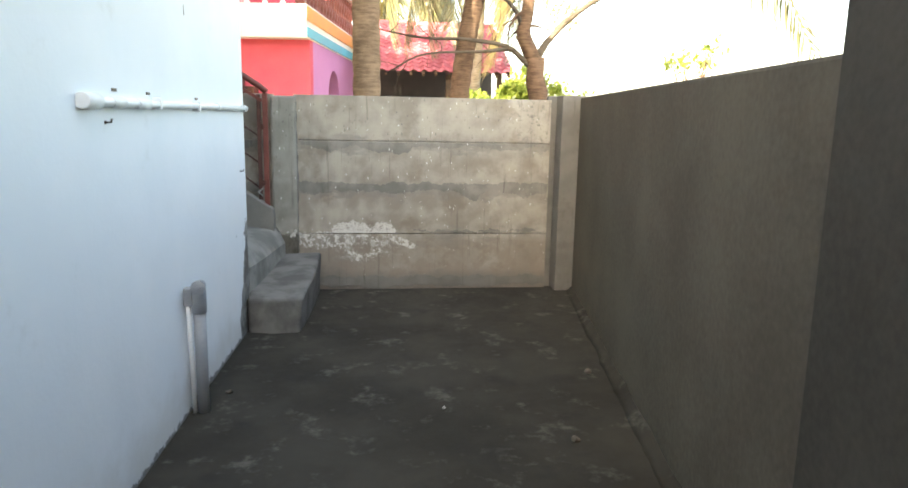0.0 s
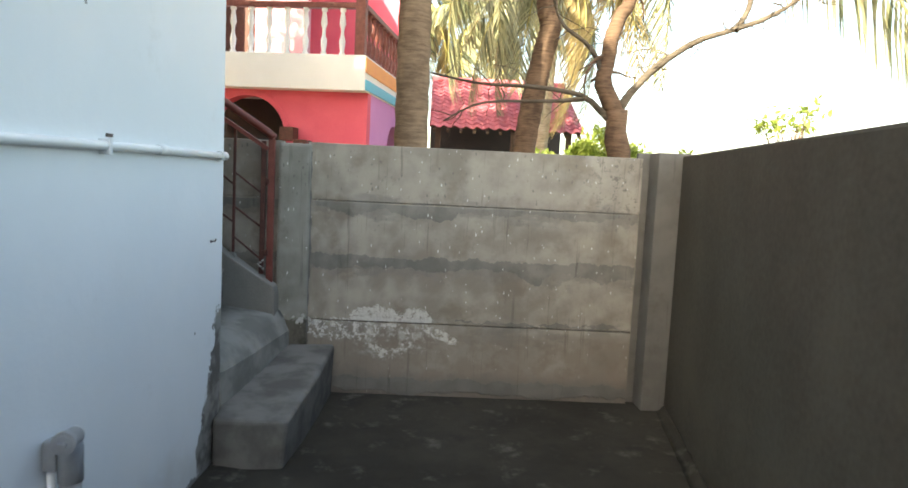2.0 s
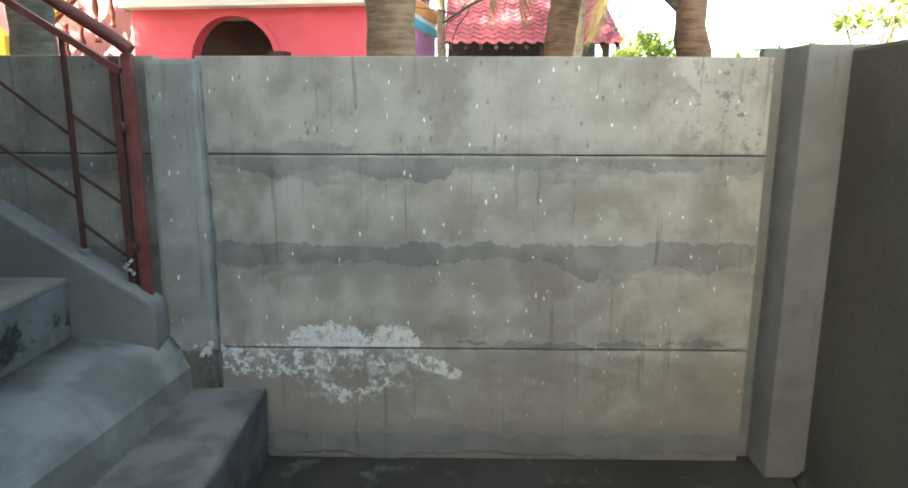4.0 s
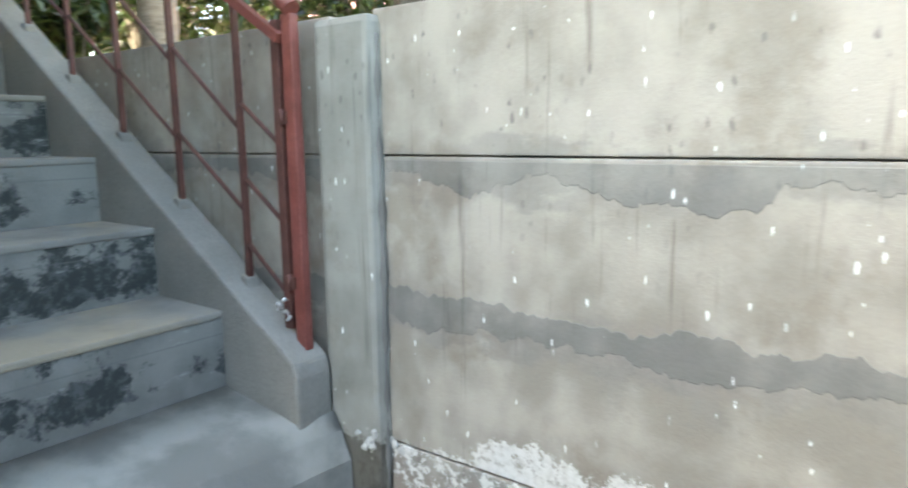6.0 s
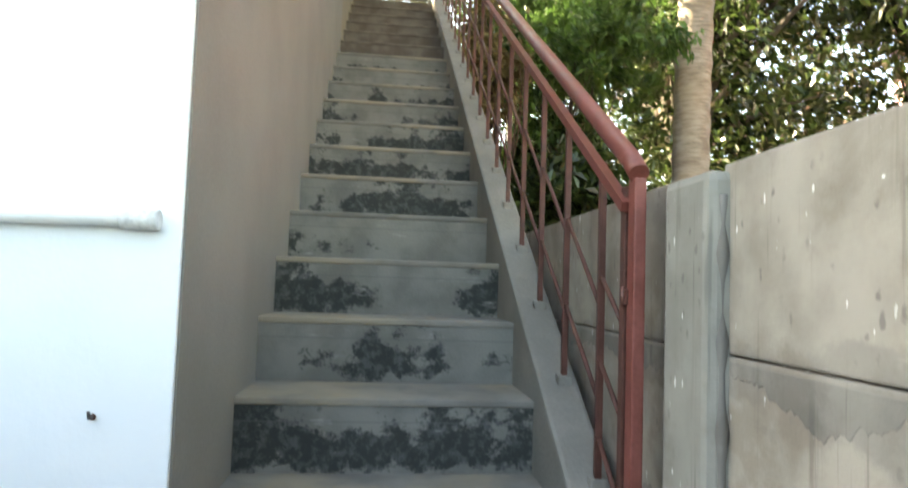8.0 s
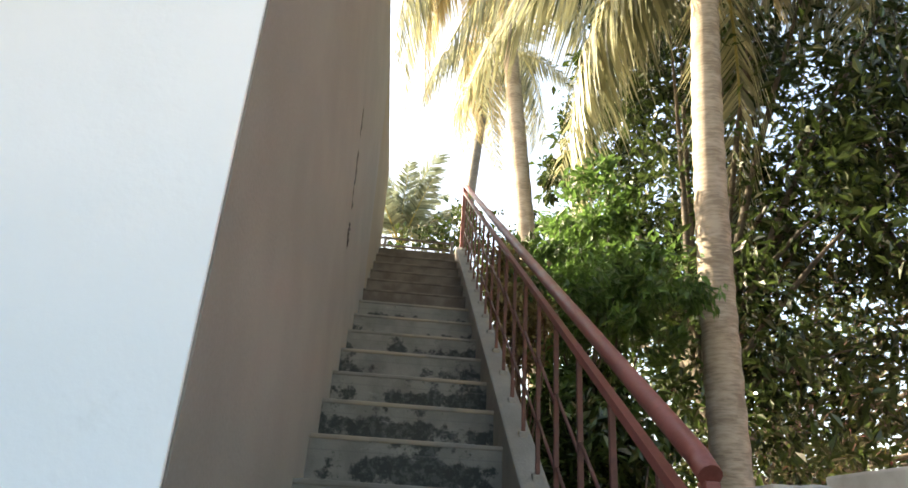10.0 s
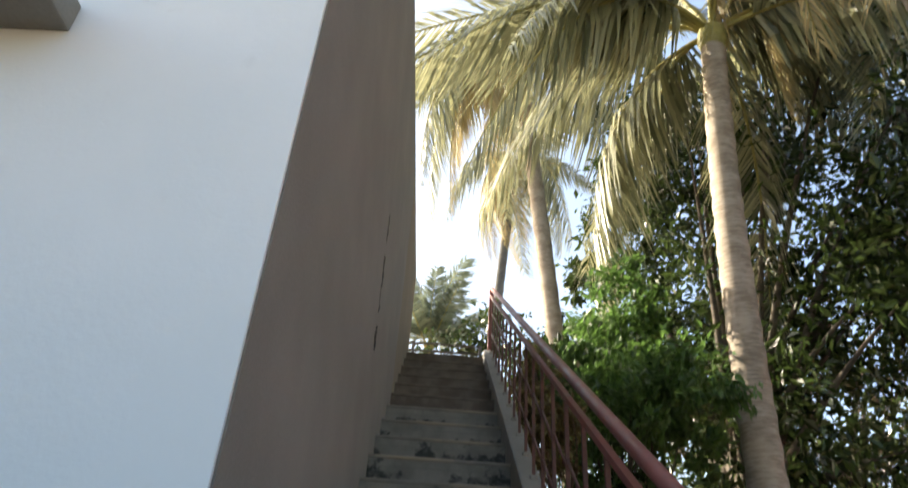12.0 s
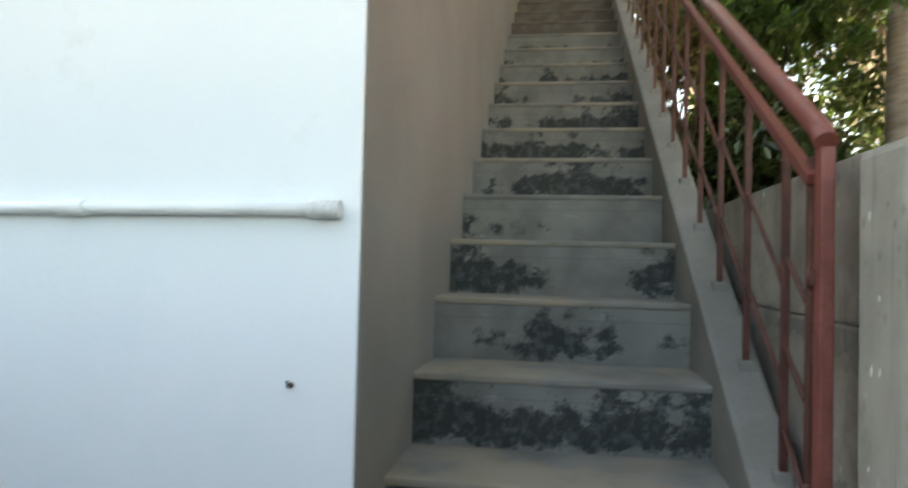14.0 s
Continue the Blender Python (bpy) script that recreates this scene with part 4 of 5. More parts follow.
def build_pink_house():
    h = base("pink_house", HOUSE_X, HOUSE_Y, 0.0, "pink two-storey house with arched openings and a balcony", "house")
    h.rotation_euler.z = radians(-8.4)
    y0, x1 = HOUSE_Y, HOUSE_X
    # front wall with arched openings cut through
    arches = [(-2.85, 0.72)]
    spring = 1.95

    def arch_curve(cx, r):
        return [(cx - r * math.cos(math.pi * i / 16), spring + r * math.sin(math.pi * i / 16)) for i in range(17)]
    outline = [(x1, -0.05), (x1, 2.78), (-4.58, 2.78), (-4.58, -0.05)]
    for cx, r in reversed(arches):
        c = arch_curve(cx, r)
        outline += [(c[0][0], -0.05)] + c + [(c[-1][0], -0.05)]
    bm = bmesh.new()
    prism(bm, outline, 'y', y0, y0 + 0.25)
    world_part("front_wall", bm, M_PINK, h)
    for cx, r in arches:
        bm = bmesh.new()
        c0, c1 = arch_curve(cx, r), arch_curve(cx, r + 0.09)
        prism(bm, c0 + c1[::-1], 'y', y0 - 0.03, y0 + 0.02)
        world_part("arch_trim", bm, M_PINK, h)
    # side wall with one arch
    bm = bmesh.new()
    c = [(y0 + 2.3 - 0.62 * math.cos(math.pi * i / 14), 1.75 + 0.62 * math.sin(math.pi * i / 14)) for i in range(15)]
    prism(bm, [(y0 + 0.252, -0.05), (y0 + 0.252, 2.78), (y0 + 5.5, 2.78), (y0 + 5.5, -0.05), (c[-1][0], -0.05)] + c[::-1] + [(c[0][0], -0.05)], 'x', x1 - 0.25, x1)
    world_part("side_wall", bm, M_LILAC, h)
    # shade inside the porch is painted into this wall's near-black colour
    bm = bmesh.new()
    box(bm, -11, x1 - 0.26, y0 + 1.6, y0 + 1.8, -0.05, 2.78)
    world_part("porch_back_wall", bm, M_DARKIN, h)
    bm = bmesh.new()
    box(bm, -11, x1 - 0.26, y0 + 5.3, y0 + 5.5, -0.05, 6.6)
    world_part("rear_wall", bm, M_PINK, h)
    # balcony slab: white front band, coloured strips on the side
    bm = bmesh.new()
    box(bm, -4.62, x1 + 0.02, y0 - 0.30, y0 + 5.5, 2.78, 3.40, 0.015)
    world_part("balcony_band", bm, M_BAND, h)
    for z0, z1, m, nm in ((2.80, 2.98, M_TURQ, "turquoise_strip"), (3.10, 3.36, M_ORANGE, "orange_strip")):
        bm = bmesh.new()
        box(bm, x1 + 0.018, x1 + 0.045, y0 - 0.30, y0 + 5.5, z0, z1, 0.006)
        world_part(nm, bm, m, h)
    bm = bmesh.new()
    prism(bm, [(y0 - 0.31, 3.40), (y0 - 0.31, 3.12), (y0 - 0.10, 3.12), (y0 - 0.10, 3.40)], 'x', -4.66, -4.48)
    world_part("band_ornament", bm, M_SUNNY, h)
    # balcony railing
    bm = bmesh.new()
    box(bm, -4.58, x1 - 0.02, y0 - 0.22, y0 - 0.08, 4.22, 4.32, 0.02)
    box(bm, x1 - 0.16, x1 - 0.02, y0 - 0.08, y0 + 5.4, 4.22, 4.32, 0.02)
    rail_top = world_part("top_rail", bm, M_RED, h)
    me = baluster_mesh(0.82)
    spots = [(-0.72 - 0.34 * i, y0 - 0.15) for i in range(12)] + [(x1 - 0.09, y0 + 0.3 + 0.3 * i) for i in range(17)]
    pale = baluster_mesh(0.82, M_BAND)
    for bx, by in spots:
        ob = new("baluster", pale if by < y0 else me)
        ob.parent = rail_top
        ob.location = Vector((bx, by, 3.40)) - h.location
    for bx in (-0.72, -3.6, -4.52):
        bm = bmesh.new()
        box(bm, bx - 0.09, bx + 0.09, y0 - 0.24, y0 - 0.06, 3.40, 4.40, 0.015)
        world_part("rail_post", bm, M_RED, h)
    # upper storey set back
    bm = bmesh.new()
    box(bm, -11, -2.6, y0 + 2.4, y0 + 2.6, 3.40, 6.6)
    world_part("upper_wall", bm, M_MAUVE, h)
    bm = bmesh.new()
    box(bm, -4.7, -3.8, y0 + 2.37, y0 + 2.41, 3.42, 5.4, 0.01)
    world_part("upper_door", bm, M_DARKRED, h, "dark red closed door")
    bm = bmesh.new()
    box(bm, -11.2, -2.3, y0 + 1.6, y0 + 5.6, 6.6, 6.78, 0.02)
    world_part("roof_slab", bm, M_BAND, h)
    for lx0, lx1, lz in ((-2.12, -1.86, 2.10), (-1.86, -1.60, 1.88)):
        bm = bmesh.new()
        box(bm, lx0 + 0.002, lx1 - 0.002, y0 - 0.32, y0 - 0.035, lz - 0.24, lz, 0.01)
        world_part("stepped_ledge", bm, M_DARKRED, h)
    # mauve wing set back, with an outside stair
    bm = bmesh.new()
    box(bm, -14.0, -4.63, y0 + 1.0, y0 + 1.2, -0.05, 6.58)
    world_part("wing_wall", bm, M_MAUVE, h, "mauve painted wall in broken sunlight")
    bm = bmesh.new()
    prism(bm, [(-5.2, 3.95), (-5.2, 3.60), (-7.3, 1.85), (-7.3, 2.20)], 'y', y0 + 0.25, y0 + 0.38, 0.01)
    world_part("stair_string", bm, M_SUNNY, h, "yellow sloping stair string")
    bm = bmesh.new()
    tube(bm, [(-4.64, y0 + 0.31, 4.0), (-7.3, y0 + 0.31, 1.80)], 0.045, 8)
    stair_rail = world_part("stair_handrail", bm, M_RED, h)
    for i in range(7):
        ob = new("baluster", me)
        ob.parent = stair_rail
        bx = -4.85 - 0.30 * i
        ob.location = Vector((bx, y0 + 0.31, 2.98 + 0.827 * (bx + 4.64))) - h.location
    # stepped yellow gable end beside the porch
    bm = bmesh.new()
    prism(bm, [(-6.9, 1.2), (-6.9, 2.35), (-6.6, 2.55), (-5.9, 2.55), (-5.55, 2.25), (-5.55, 1.2)], 'y', y0 - 1.6, y0 - 1.45, 0.02)
    world_part("yellow_gable", bm, M_SUNNY, h, "bright yellow stepped panel")
    bm = bmesh.new()
    box(bm, -6.9, -5.55, y0 - 1.6, y0 - 1.45, -0.05, 1.198)
    world_part("gable_base", bm, M_PINK, h)


def build_tiled_shed():
    shed = base("tiled_shed", 1.7, 13.0, 0.0, "open shed with a sloping red tiled roof", "shed")
    x0, x1 = 0.5, 3.95
    ye, yr, ze, zr = 11.2, 14.2, 2.42, 3.85
    for px in (x0 + 0.2, 2.4, x1 - 0.3):
        bm = bmesh.new()
        box(bm, px - 0.06, px + 0.06, ye + 0.25, ye + 0.37, -0.06, ze + 0.05, 0.01)
        world_part("post", bm, M_WOOD, shed)
    for i in range(12):
        px = x0 + 0.12 + (x1 - x0 - 0.24) * i / 11
        bm = bmesh.new()
        tube(bm, [(px, ye - 0.02, ze - 0.06), (px, yr, zr - 0.06)], 0.03, 4, True)
        world_part("rafter", bm, M_WOOD, shed)
    for f in (0.05, 0.35, 0.65, 0.95):
        bm = bmesh.new()
        tube(bm, [(x0, ye + f * (yr - ye), ze + f * (zr - ze) - 0.02), (x1, ye + f * (yr - ye), ze + f * (zr - ze) - 0.02)], 0.022, 4, True)
        world_part("batten", bm, M_WOOD, shed)
    # near-black back wall stands in for the shade under the shed roof
    bm = bmesh.new()
    box(bm, x0, x1, yr + 0.05, yr + 0.25, -0.06, zr - 0.1)
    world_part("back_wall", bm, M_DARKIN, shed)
    # tiles: one curved tile shared by all
    cols, rows = 14, 13
    w = (x1 - x0) / cols
    slope = Vector((0, yr - ye, zr - ze))
    ln = slope.length / rows
    bm = bmesh.new()
    prof = [(-0.5, 0.0), (-0.38, 0.035), (-0.2, 0.05), (0.0, 0.028), (0.2, 0.004), (0.38, 0.0), (0.52, 0.012)]
    top = [[bm.verts.new((u * w, v * ln * 1.18, q + 0.03 * (1 - v))) for u, q in prof] for v in (0.0, 1.0)]
    low = [[bm.verts.new((u * w, v * ln * 1.18, q + 0.03 * (1 - v) - 0.016)) for u, q in prof] for v in (0.0, 1.0)]
    for i in range(len(prof) - 1):
        bm.faces.new((top[0][i], top[0][i + 1], top[1][i + 1], top[1][i]))
        bm.faces.new((low[0][i + 1], low[0][i], low[1][i], low[1][i + 1]))
        bm.faces.new((top[0][i + 1], top[0][i], low[0][i], low[0][i + 1]))
    me = mesh_of("tile", bm, M_TILE)
    ang = math.atan2(zr - ze, yr - ye)
    for r in range(rows):
        for c in range(cols):
            ob = new("tile", me)
            ob.parent = shed
            p = Vector((x0 + (c + 0.5) * w, ye, ze)) + slope * (r / rows) - shed.location
            ob.matrix_basis = Matrix.Translation(p) @ Matrix.Rotation(ang, 4, 'X')
    bm = bmesh.new()
    tube(bm, [(x0, yr, zr + 0.04), (x1, yr, zr + 0.04)], 0.09, 10)
    world_part("ridge_cap", bm, M_TILE, shed)


# ---- trees ----
def curve_points(p0, p1, bend, n):
    a, b, m = Vector(p0), Vector(p1), (Vector(p0) + Vector(p1)) / 2 + Vector(bend)
    return [(1 - s) ** 2 * a + 2 * s * (1 - s) * m + s * s * b for s in [i / (n - 1) for i in range(n)]]


def smooth_line(points, n):
    p = [Vector(q) for q in points]
    p = [2 * p[0] - p[1]] + p + [2 * p[-1] - p[-2]]
    out, m = [], len(p) - 3
    for i in range(n):
        u = i / (n - 1) * m
        k = min(m - 1, int(u))
        f = u - k
        a, b, c, d = p[k:k + 4]
        out.append(0.5 * (2 * b + (c - a) * f + (2 * a - 5 * b + 4 * c - d) * f * f + (3 * b - a - 3 * c + d) * f ** 3))
    return out


def palm_trunk(bm, pts, r0, r1):
    out, rad = [], []
    n = len(pts)
    for i, p in enumerate(pts):
        f = i / (n - 1)
        r = r0 + (r1 - r0) * f + 0.06 * max(0, 1 - f * 14)
        out.append(p)
        rad.append(r * (1.05 if i % 2 else 0.975))
    tube(bm, out, rad, 12)


def frond_mesh(rnd, length, droop, material, leaflet=0.5, count=44, limp=0.5):
    """One coconut frond along +x that arches and droops; leaflets hang from both sides."""
    pts = []
    for i in range(15):
        s = i / 14
        pts.append(Vector((length * s * (1 - 0.22 * droop * s), 0, length * (0.32 * s - droop * s * s * 0.85))))
    verts, faces = [], []
    for i in range(count):
        s = 0.16 + 0.84 * i / (count - 1)
        q = s * 14
        k = min(13, int(q))
        p = pts[k].lerp(pts[k + 1], q - k)
        d = (pts[k + 1] - pts[k]).normalized()
        size = leaflet * (0.35 + 0.65 * math.sin(math.pi * min(1, 0.15 + s * 0.85)) ** 0.7) * rnd.uniform(0.8, 1.12)
        for side in (-1, 1):
            if rnd.random() < 0.06:
                continue
            out = (Vector((0, side, 0)) * rnd.uniform(0.6, 0.9) + d * rnd.uniform(0.35, 0.6) + Vector((0, 0, -limp * rnd.uniform(0.5, 1.2)))).normalized()
            tip = out * size + Vector((0, 0, -limp * size * rnd.uniform(0.35, 0.8)))
            mid = out * size * 0.5
            w = d * 0.030
            n0 = len(verts)
            verts += [p - w * 0.5, p + w * 0.5, p + mid + w, p + mid - w, p + tip]
            faces += [(n0, n0 + 1, n0 + 2, n0 + 3), (n0 + 3, n0 + 2, n0 + 4)]
    bm = bmesh.new()
    tube(bm, pts, [0.035 * (1 - 0.85 * i / 14) for i in range(15)], 5)
    nb = len(bm.faces)
    vs = [bm.verts.new(v) for v in verts]
    for f in faces:
        bm.faces.new([vs[j] for j in f])
    bm.faces.ensure_lookup_table()
    for i, f in enumerate(bm.faces):
        f.material_index = 0 if i < nb else 1
    me = bpy.data.meshes.new("frond")
    bm.to_mesh(me)
    bm.free()
    me.materials.append(M_RACHIS)
    me.materials.append(material)
    return me


RND = random.Random(11)
FRONDS = [frond_mesh(RND, 3.1, 0.9, M_FROND, 0.72, 64, 0.7), frond_mesh(RND, 2.9, 0.55, M_FROND, 0.68, 60, 0.5), frond_mesh(RND, 3.4, 1.2, M_FROND, 0.85, 72, 1.0),
          frond_mesh(RND, 2.7, 1.5, M_DRYFROND, 0.7, 56, 1.2), frond_mesh(RND, 2.9, 0.6, M_DARKFROND, 0.7, 60, 0.5)]


def palm(name_label, foot, head, bend, r0=0.14, r1=0.10, fronds=18, seed=1, scale=1.0, dry=3, aims=(), bark=None, line=(), lift=0):
    rnd = random.Random(seed)
    p = base("coconut_palm", *foot, name_label, "palm tree", "coconut palms")
    bm = bmesh.new()
    palm_trunk(bm, smooth_line([foot, *line, head], 60) if line else curve_points(foot, head, bend, 60), r0, r1)
    world_part("trunk", bm, bark or M_PALM, p)
    bm = bmesh.new()
    bmesh.ops.create_icosphere(bm, subdivisions=2, radius=r1 * 1.35, matrix=Matrix.Translation(Vector(head)) @ Matrix.Diagonal((1, 1, 1.5, 1)))
    world_part("crown_heart", bm, M_RACHIS, p)
    for i in range(fronds + len(aims)):
        if i < len(aims):
            az, tilt, kind = aims[i][:3]
        else:
            az = 360 * (i - len(aims)) / fronds + rnd.uniform(-9, 9)
            ring = (i * 7) % 3
            tilt = (38, 8, -22)[ring] + lift + rnd.uniform(-8, 8)
            kind = (1, 0, 2)[ring]
            if i >= fronds + len(aims) - dry:
                kind, tilt = 3, -30 + lift
        ob = new("frond", FRONDS[kind])
        ob.parent = p
        k = aims[i][3] if i < len(aims) and len(aims[i]) > 3 else scale * rnd.uniform(0.9, 1.1)
        ob.matrix_basis = (Matrix.Translation(Vector(head) - Vector(foot) + Vector((0, 0, 0.1))) @ Matrix.Rotation(radians(az), 4, 'Z')
                           @ Matrix.Rotation(radians(-tilt), 4, 'Y') @ Matrix.Rotation(radians(rnd.uniform(-25, 25)), 4, 'X') @ Matrix.Scale(k, 4))
    return p


def leaf_cloud(seed, blobs, leaves, size, slim, clumps):
    """Leaves on twigs in clumps: each a folded, pointed blade of four triangles. Returns verts and faces."""
    g = np.random.default_rng(seed)
    weight = np.array([b[3] * b[4] * b[5] for b in blobs])
    pick = g.choice(len(blobs), clumps, p=weight / weight.sum())
    c = np.array([b[:3] for b in blobs])[pick]
    r = np.array([b[3:6] for b in blobs])[pick]
    d = g.normal(size=(clumps, 3))
    d /= np.linalg.norm(d, axis=1)[:, None]
    centres = c + d * r * (g.random(clumps) ** 0.45)[:, None]
    spread = g.uniform(0.08, 0.22, clumps) * r.min(axis=1).clip(0.4, 1.4)
    own = g.integers(0, clumps, leaves)
    at = centres[own] + g.normal(size=(leaves, 3)) * spread[own][:, None] * np.array([1, 1, 0.75])
    # each clump's leaves lean its own way, and all hang a little
    lean = g.normal(size=(clumps, 3))
    axis = lean[own] * 0.7 + g.normal(size=(leaves, 3)) + np.array([0, 0, -0.45])
    axis /= np.linalg.norm(axis, axis=1)[:, None]
    side = np.cross(axis, g.normal(size=(leaves, 3)) * 0.6 + np.array([0, 0, 1.0]))
    side /= np.linalg.norm(side, axis=1)[:, None] + 1e-9
    up = np.cross(side, axis)
    s = size * g.uniform(0.6, 1.3, leaves)[:, None]
    a, w = axis * s, side * s * slim
    fold = up * s * slim * 0.5
    v = np.stack([at, at + a * 0.45 + w + fold, at + a, at + a * 0.45 - w + fold, at + a * 0.5], axis=1).reshape(-1, 3)
    n = np.arange(leaves)[:, None] * 5
    f = np.concatenate([n + np.array([[0, 1, 4]]), n + np.array([[1, 2, 4]]), n + np.array([[2, 3, 4]]), n + np.array([[3, 0, 4]])])
    return v, f, centres


def leafy_tree(label, foot, blobs, leaves, size, slim, leaf, bark, seed, trunk_r=0.12, clumps=300, limbs=26, name="broadleaf_tree", group=""):
    tree = base(name, *foot, label, "tree" if "tree" in name else "bush", group)
    v, f, centres = leaf_cloud(seed, blobs, leaves, size, slim, clumps)
    me = bpy.data.meshes.new("crown")
    me.from_pydata((v - np.array(foot)).tolist(), [], f.tolist())
    me.materials.append(leaf)
    ob = new("crown", me)
    ob.parent = tree
    top = Vector(np.mean([b[:3] for b in blobs], axis=0))
    fork = Vector(foot).lerp(top, 0.55)
    bm = bmesh.new()
    tube(bm, curve_points(foot, fork, (0.08, 0.05, 0), 9), [trunk_r * (1.25 - 0.5 * i / 8) for i in range(9)], 10)
    part_ob = world_part("trunk", bm, bark, tree)
    rnd = random.Random(seed)
    for c in rnd.sample(list(centres), min(limbs, len(centres))):
        bm = bmesh.new()
        end = Vector(c)
        start = Vector(foot).lerp(fork, rnd.uniform(0.75, 1.0))
        pts = curve_points(start, end, (rnd.uniform(-.2, .2), rnd.uniform(-.2, .2), 0.15 * (end - start).length), 7)
        tube(bm, pts, [max(0.006, trunk_r * 0.42 * (1 - 0.92 * i / 6)) for i in range(7)], 5)
        world_part("limb", bm, bark, tree)
    return tree


def build_trees():
    # palms just behind the cast wall
    palm("grey ringed coconut palm close behind the boundary wall", (0.51, 1.17, -0.06), (0.42, 1.5, 6.4), (0.05, 0, 0), 0.125, 0.115, 16, 2, 0.9, 4, bark=M_BROWNPALM)
    palm("leaning coconut palm behind the boundary wall", (1.52, 3.2, -0.06), (2.1, 3.6, 5.0), (-0.12, 0, 0), 0.12, 0.10, 16, 3, 0.8, 4, bark=M_BARK,
         line=((1.60, 3.2, 1.5), (1.68, 3.2, 2.2), (1.75, 3.2, 2.6), (1.81, 3.2, 2.9), (1.76, 3.2, 3.2), (1.85, 3.3, 4.2)), aims=((2, 6, 2, 1.42),))
    palm("coconut palm standing beyond the long wall", (9.2, 3.2, -0.06), (8.4, 3.0, 5.0), (0.2, 0, 0), 0.13, 0.10, 14, 8, 0.95, 3, aims=((175, -2, 2), (188, 8, 2)))
    # gnarled bare tree
    t = base("bare_tree", 2.26, 1.95, -0.06, "gnarled brown tree with bare spreading branches", "tree")
    rnd = random.Random(21)

    def limb(points, r0, r1, n=16):
        bm = bmesh.new()
        pts = smooth_line(points, n)
        for i, q in enumerate(pts[1:], 1):
            pts[i] = q + 0.35 * r0 * Vector((noise.noise(q * 5), noise.noise(q * 5 + Vector((9, 0, 0))), noise.noise(q * 5 + Vector((0, 9, 0)))))
        tube(bm, pts, [(r0 + (r1 - r0) * i / (n - 1)) * (1 + 0.22 * noise.noise(q * 9)) for i, q in enumerate(pts)], 8)
        return bm, pts

    def twigs(bm, pts, count, ln, r):
        for _ in range(count):
            q = pts[rnd.randint(len(pts) // 4, len(pts) - 1)].copy()
            way = Vector((rnd.uniform(-1, 1), rnd.uniform(-0.7, 0.7), rnd.uniform(-0.5, 1.0))).normalized()
            run = [q.copy()]
            for i in range(5):
                way = (way + Vector((rnd.uniform(-.5, .5), rnd.uniform(-.4, .4), rnd.uniform(-.4, .4)))).normalized()
                q = q + way * ln * rnd.uniform(0.6, 1.2) / 5
                run.append(q.copy())
            tube(bm, run, [r * (1 - 0.14 * i) for i in range(6)], 5)
    bm, _ = limb([(2.26, 1.95, -0.06), (2.27, 1.95, 0.8), (2.26, 1.95, 1.6), (2.235, 1.95, 1.95)], 0.11, 0.095)
    world_part("trunk", bm, M_BARK, t)
    for points, r0, r1, count, ln in (
            ([(2.235, 1.95, 1.90), (2.10, 1.95, 2.16), (2.12, 1.95, 2.42), (2.19, 1.95, 2.72), (2.27, 1.95, 2.88), (2.3, 2.0, 3.5)], 0.075, 0.05, 9, 0.5),
            ([(2.235, 1.95, 1.92), (2.37, 1.95, 2.14), (2.56, 1.95, 2.33), (2.85, 1.95, 2.55), (3.29, 1.95, 2.71), (3.55, 1.95, 2.83), (3.9, 1.95, 3.1)], 0.038, 0.014, 34, 0.5),
            ([(3.20, 1.95, 2.66), (3.27, 1.95, 2.80), (3.31, 1.95, 2.95), (3.3, 1.95, 3.3)], 0.028, 0.02, 6, 0.35),
            ([(2.25, 1.95, 1.80), (2.14, 1.95, 1.89), (1.90, 1.95, 2.06), (1.45, 1.95, 2.10), (1.0, 1.95, 2.12), (0.62, 1.95, 2.18)], 0.036, 0.007, 12, 0.4),
            ([(1.95, 1.95, 2.03), (1.87, 1.95, 2.02), (1.61, 1.95, 1.99), (1.08, 1.95, 1.95), (0.75, 1.95, 1.78)], 0.024, 0.006, 9, 0.35),
            ([(2.10, 1.95, 2.2), (1.95, 1.9, 2.45), (1.72, 1.9, 2.62), (1.6, 1.9, 2.9)], 0.026, 0.01, 8, 0.4)):
        bm, pts = limb(points, r0, r1)
        twigs(bm, pts, count, ln, max(0.005, r1 * 0.35))
        world_part("branch", bm, M_BARK if r0 > 0.05 else M_DARKBARK, t)
    # palms beside and beyond the stairs
    palm("tall pale-trunked coconut palm beside the stairs", (-4.05, 1.87, -0.06), (-4.05, 2.14, 7.35), (0.0, -0.24, 0), 0.15, 0.125, 13, 5, 0.95, 0, lift=16,
         aims=((268, 22, 2, 1.15), (278, 12, 2, 1.1), (260, 30, 2, 1.2), (292, 5, 2), (240, 25, 2), (95, 30, 2), (75, 22, 2), (110, 38, 2), (200, 10, 2)))
    palm("slender coconut palm behind the stair head", (-8.0, 1.5, -0.06), (-8.0, 0.45, 11.2), (0, 0.1, 0), 0.15, 0.12, 14, 6, 1.0, 3, lift=10,
         aims=((268, -5, 2), (285, -20, 2), (250, -15, 3), (300, -25, 3), (275, -35, 3), (20, -20, 2), (330, -25, 3)))
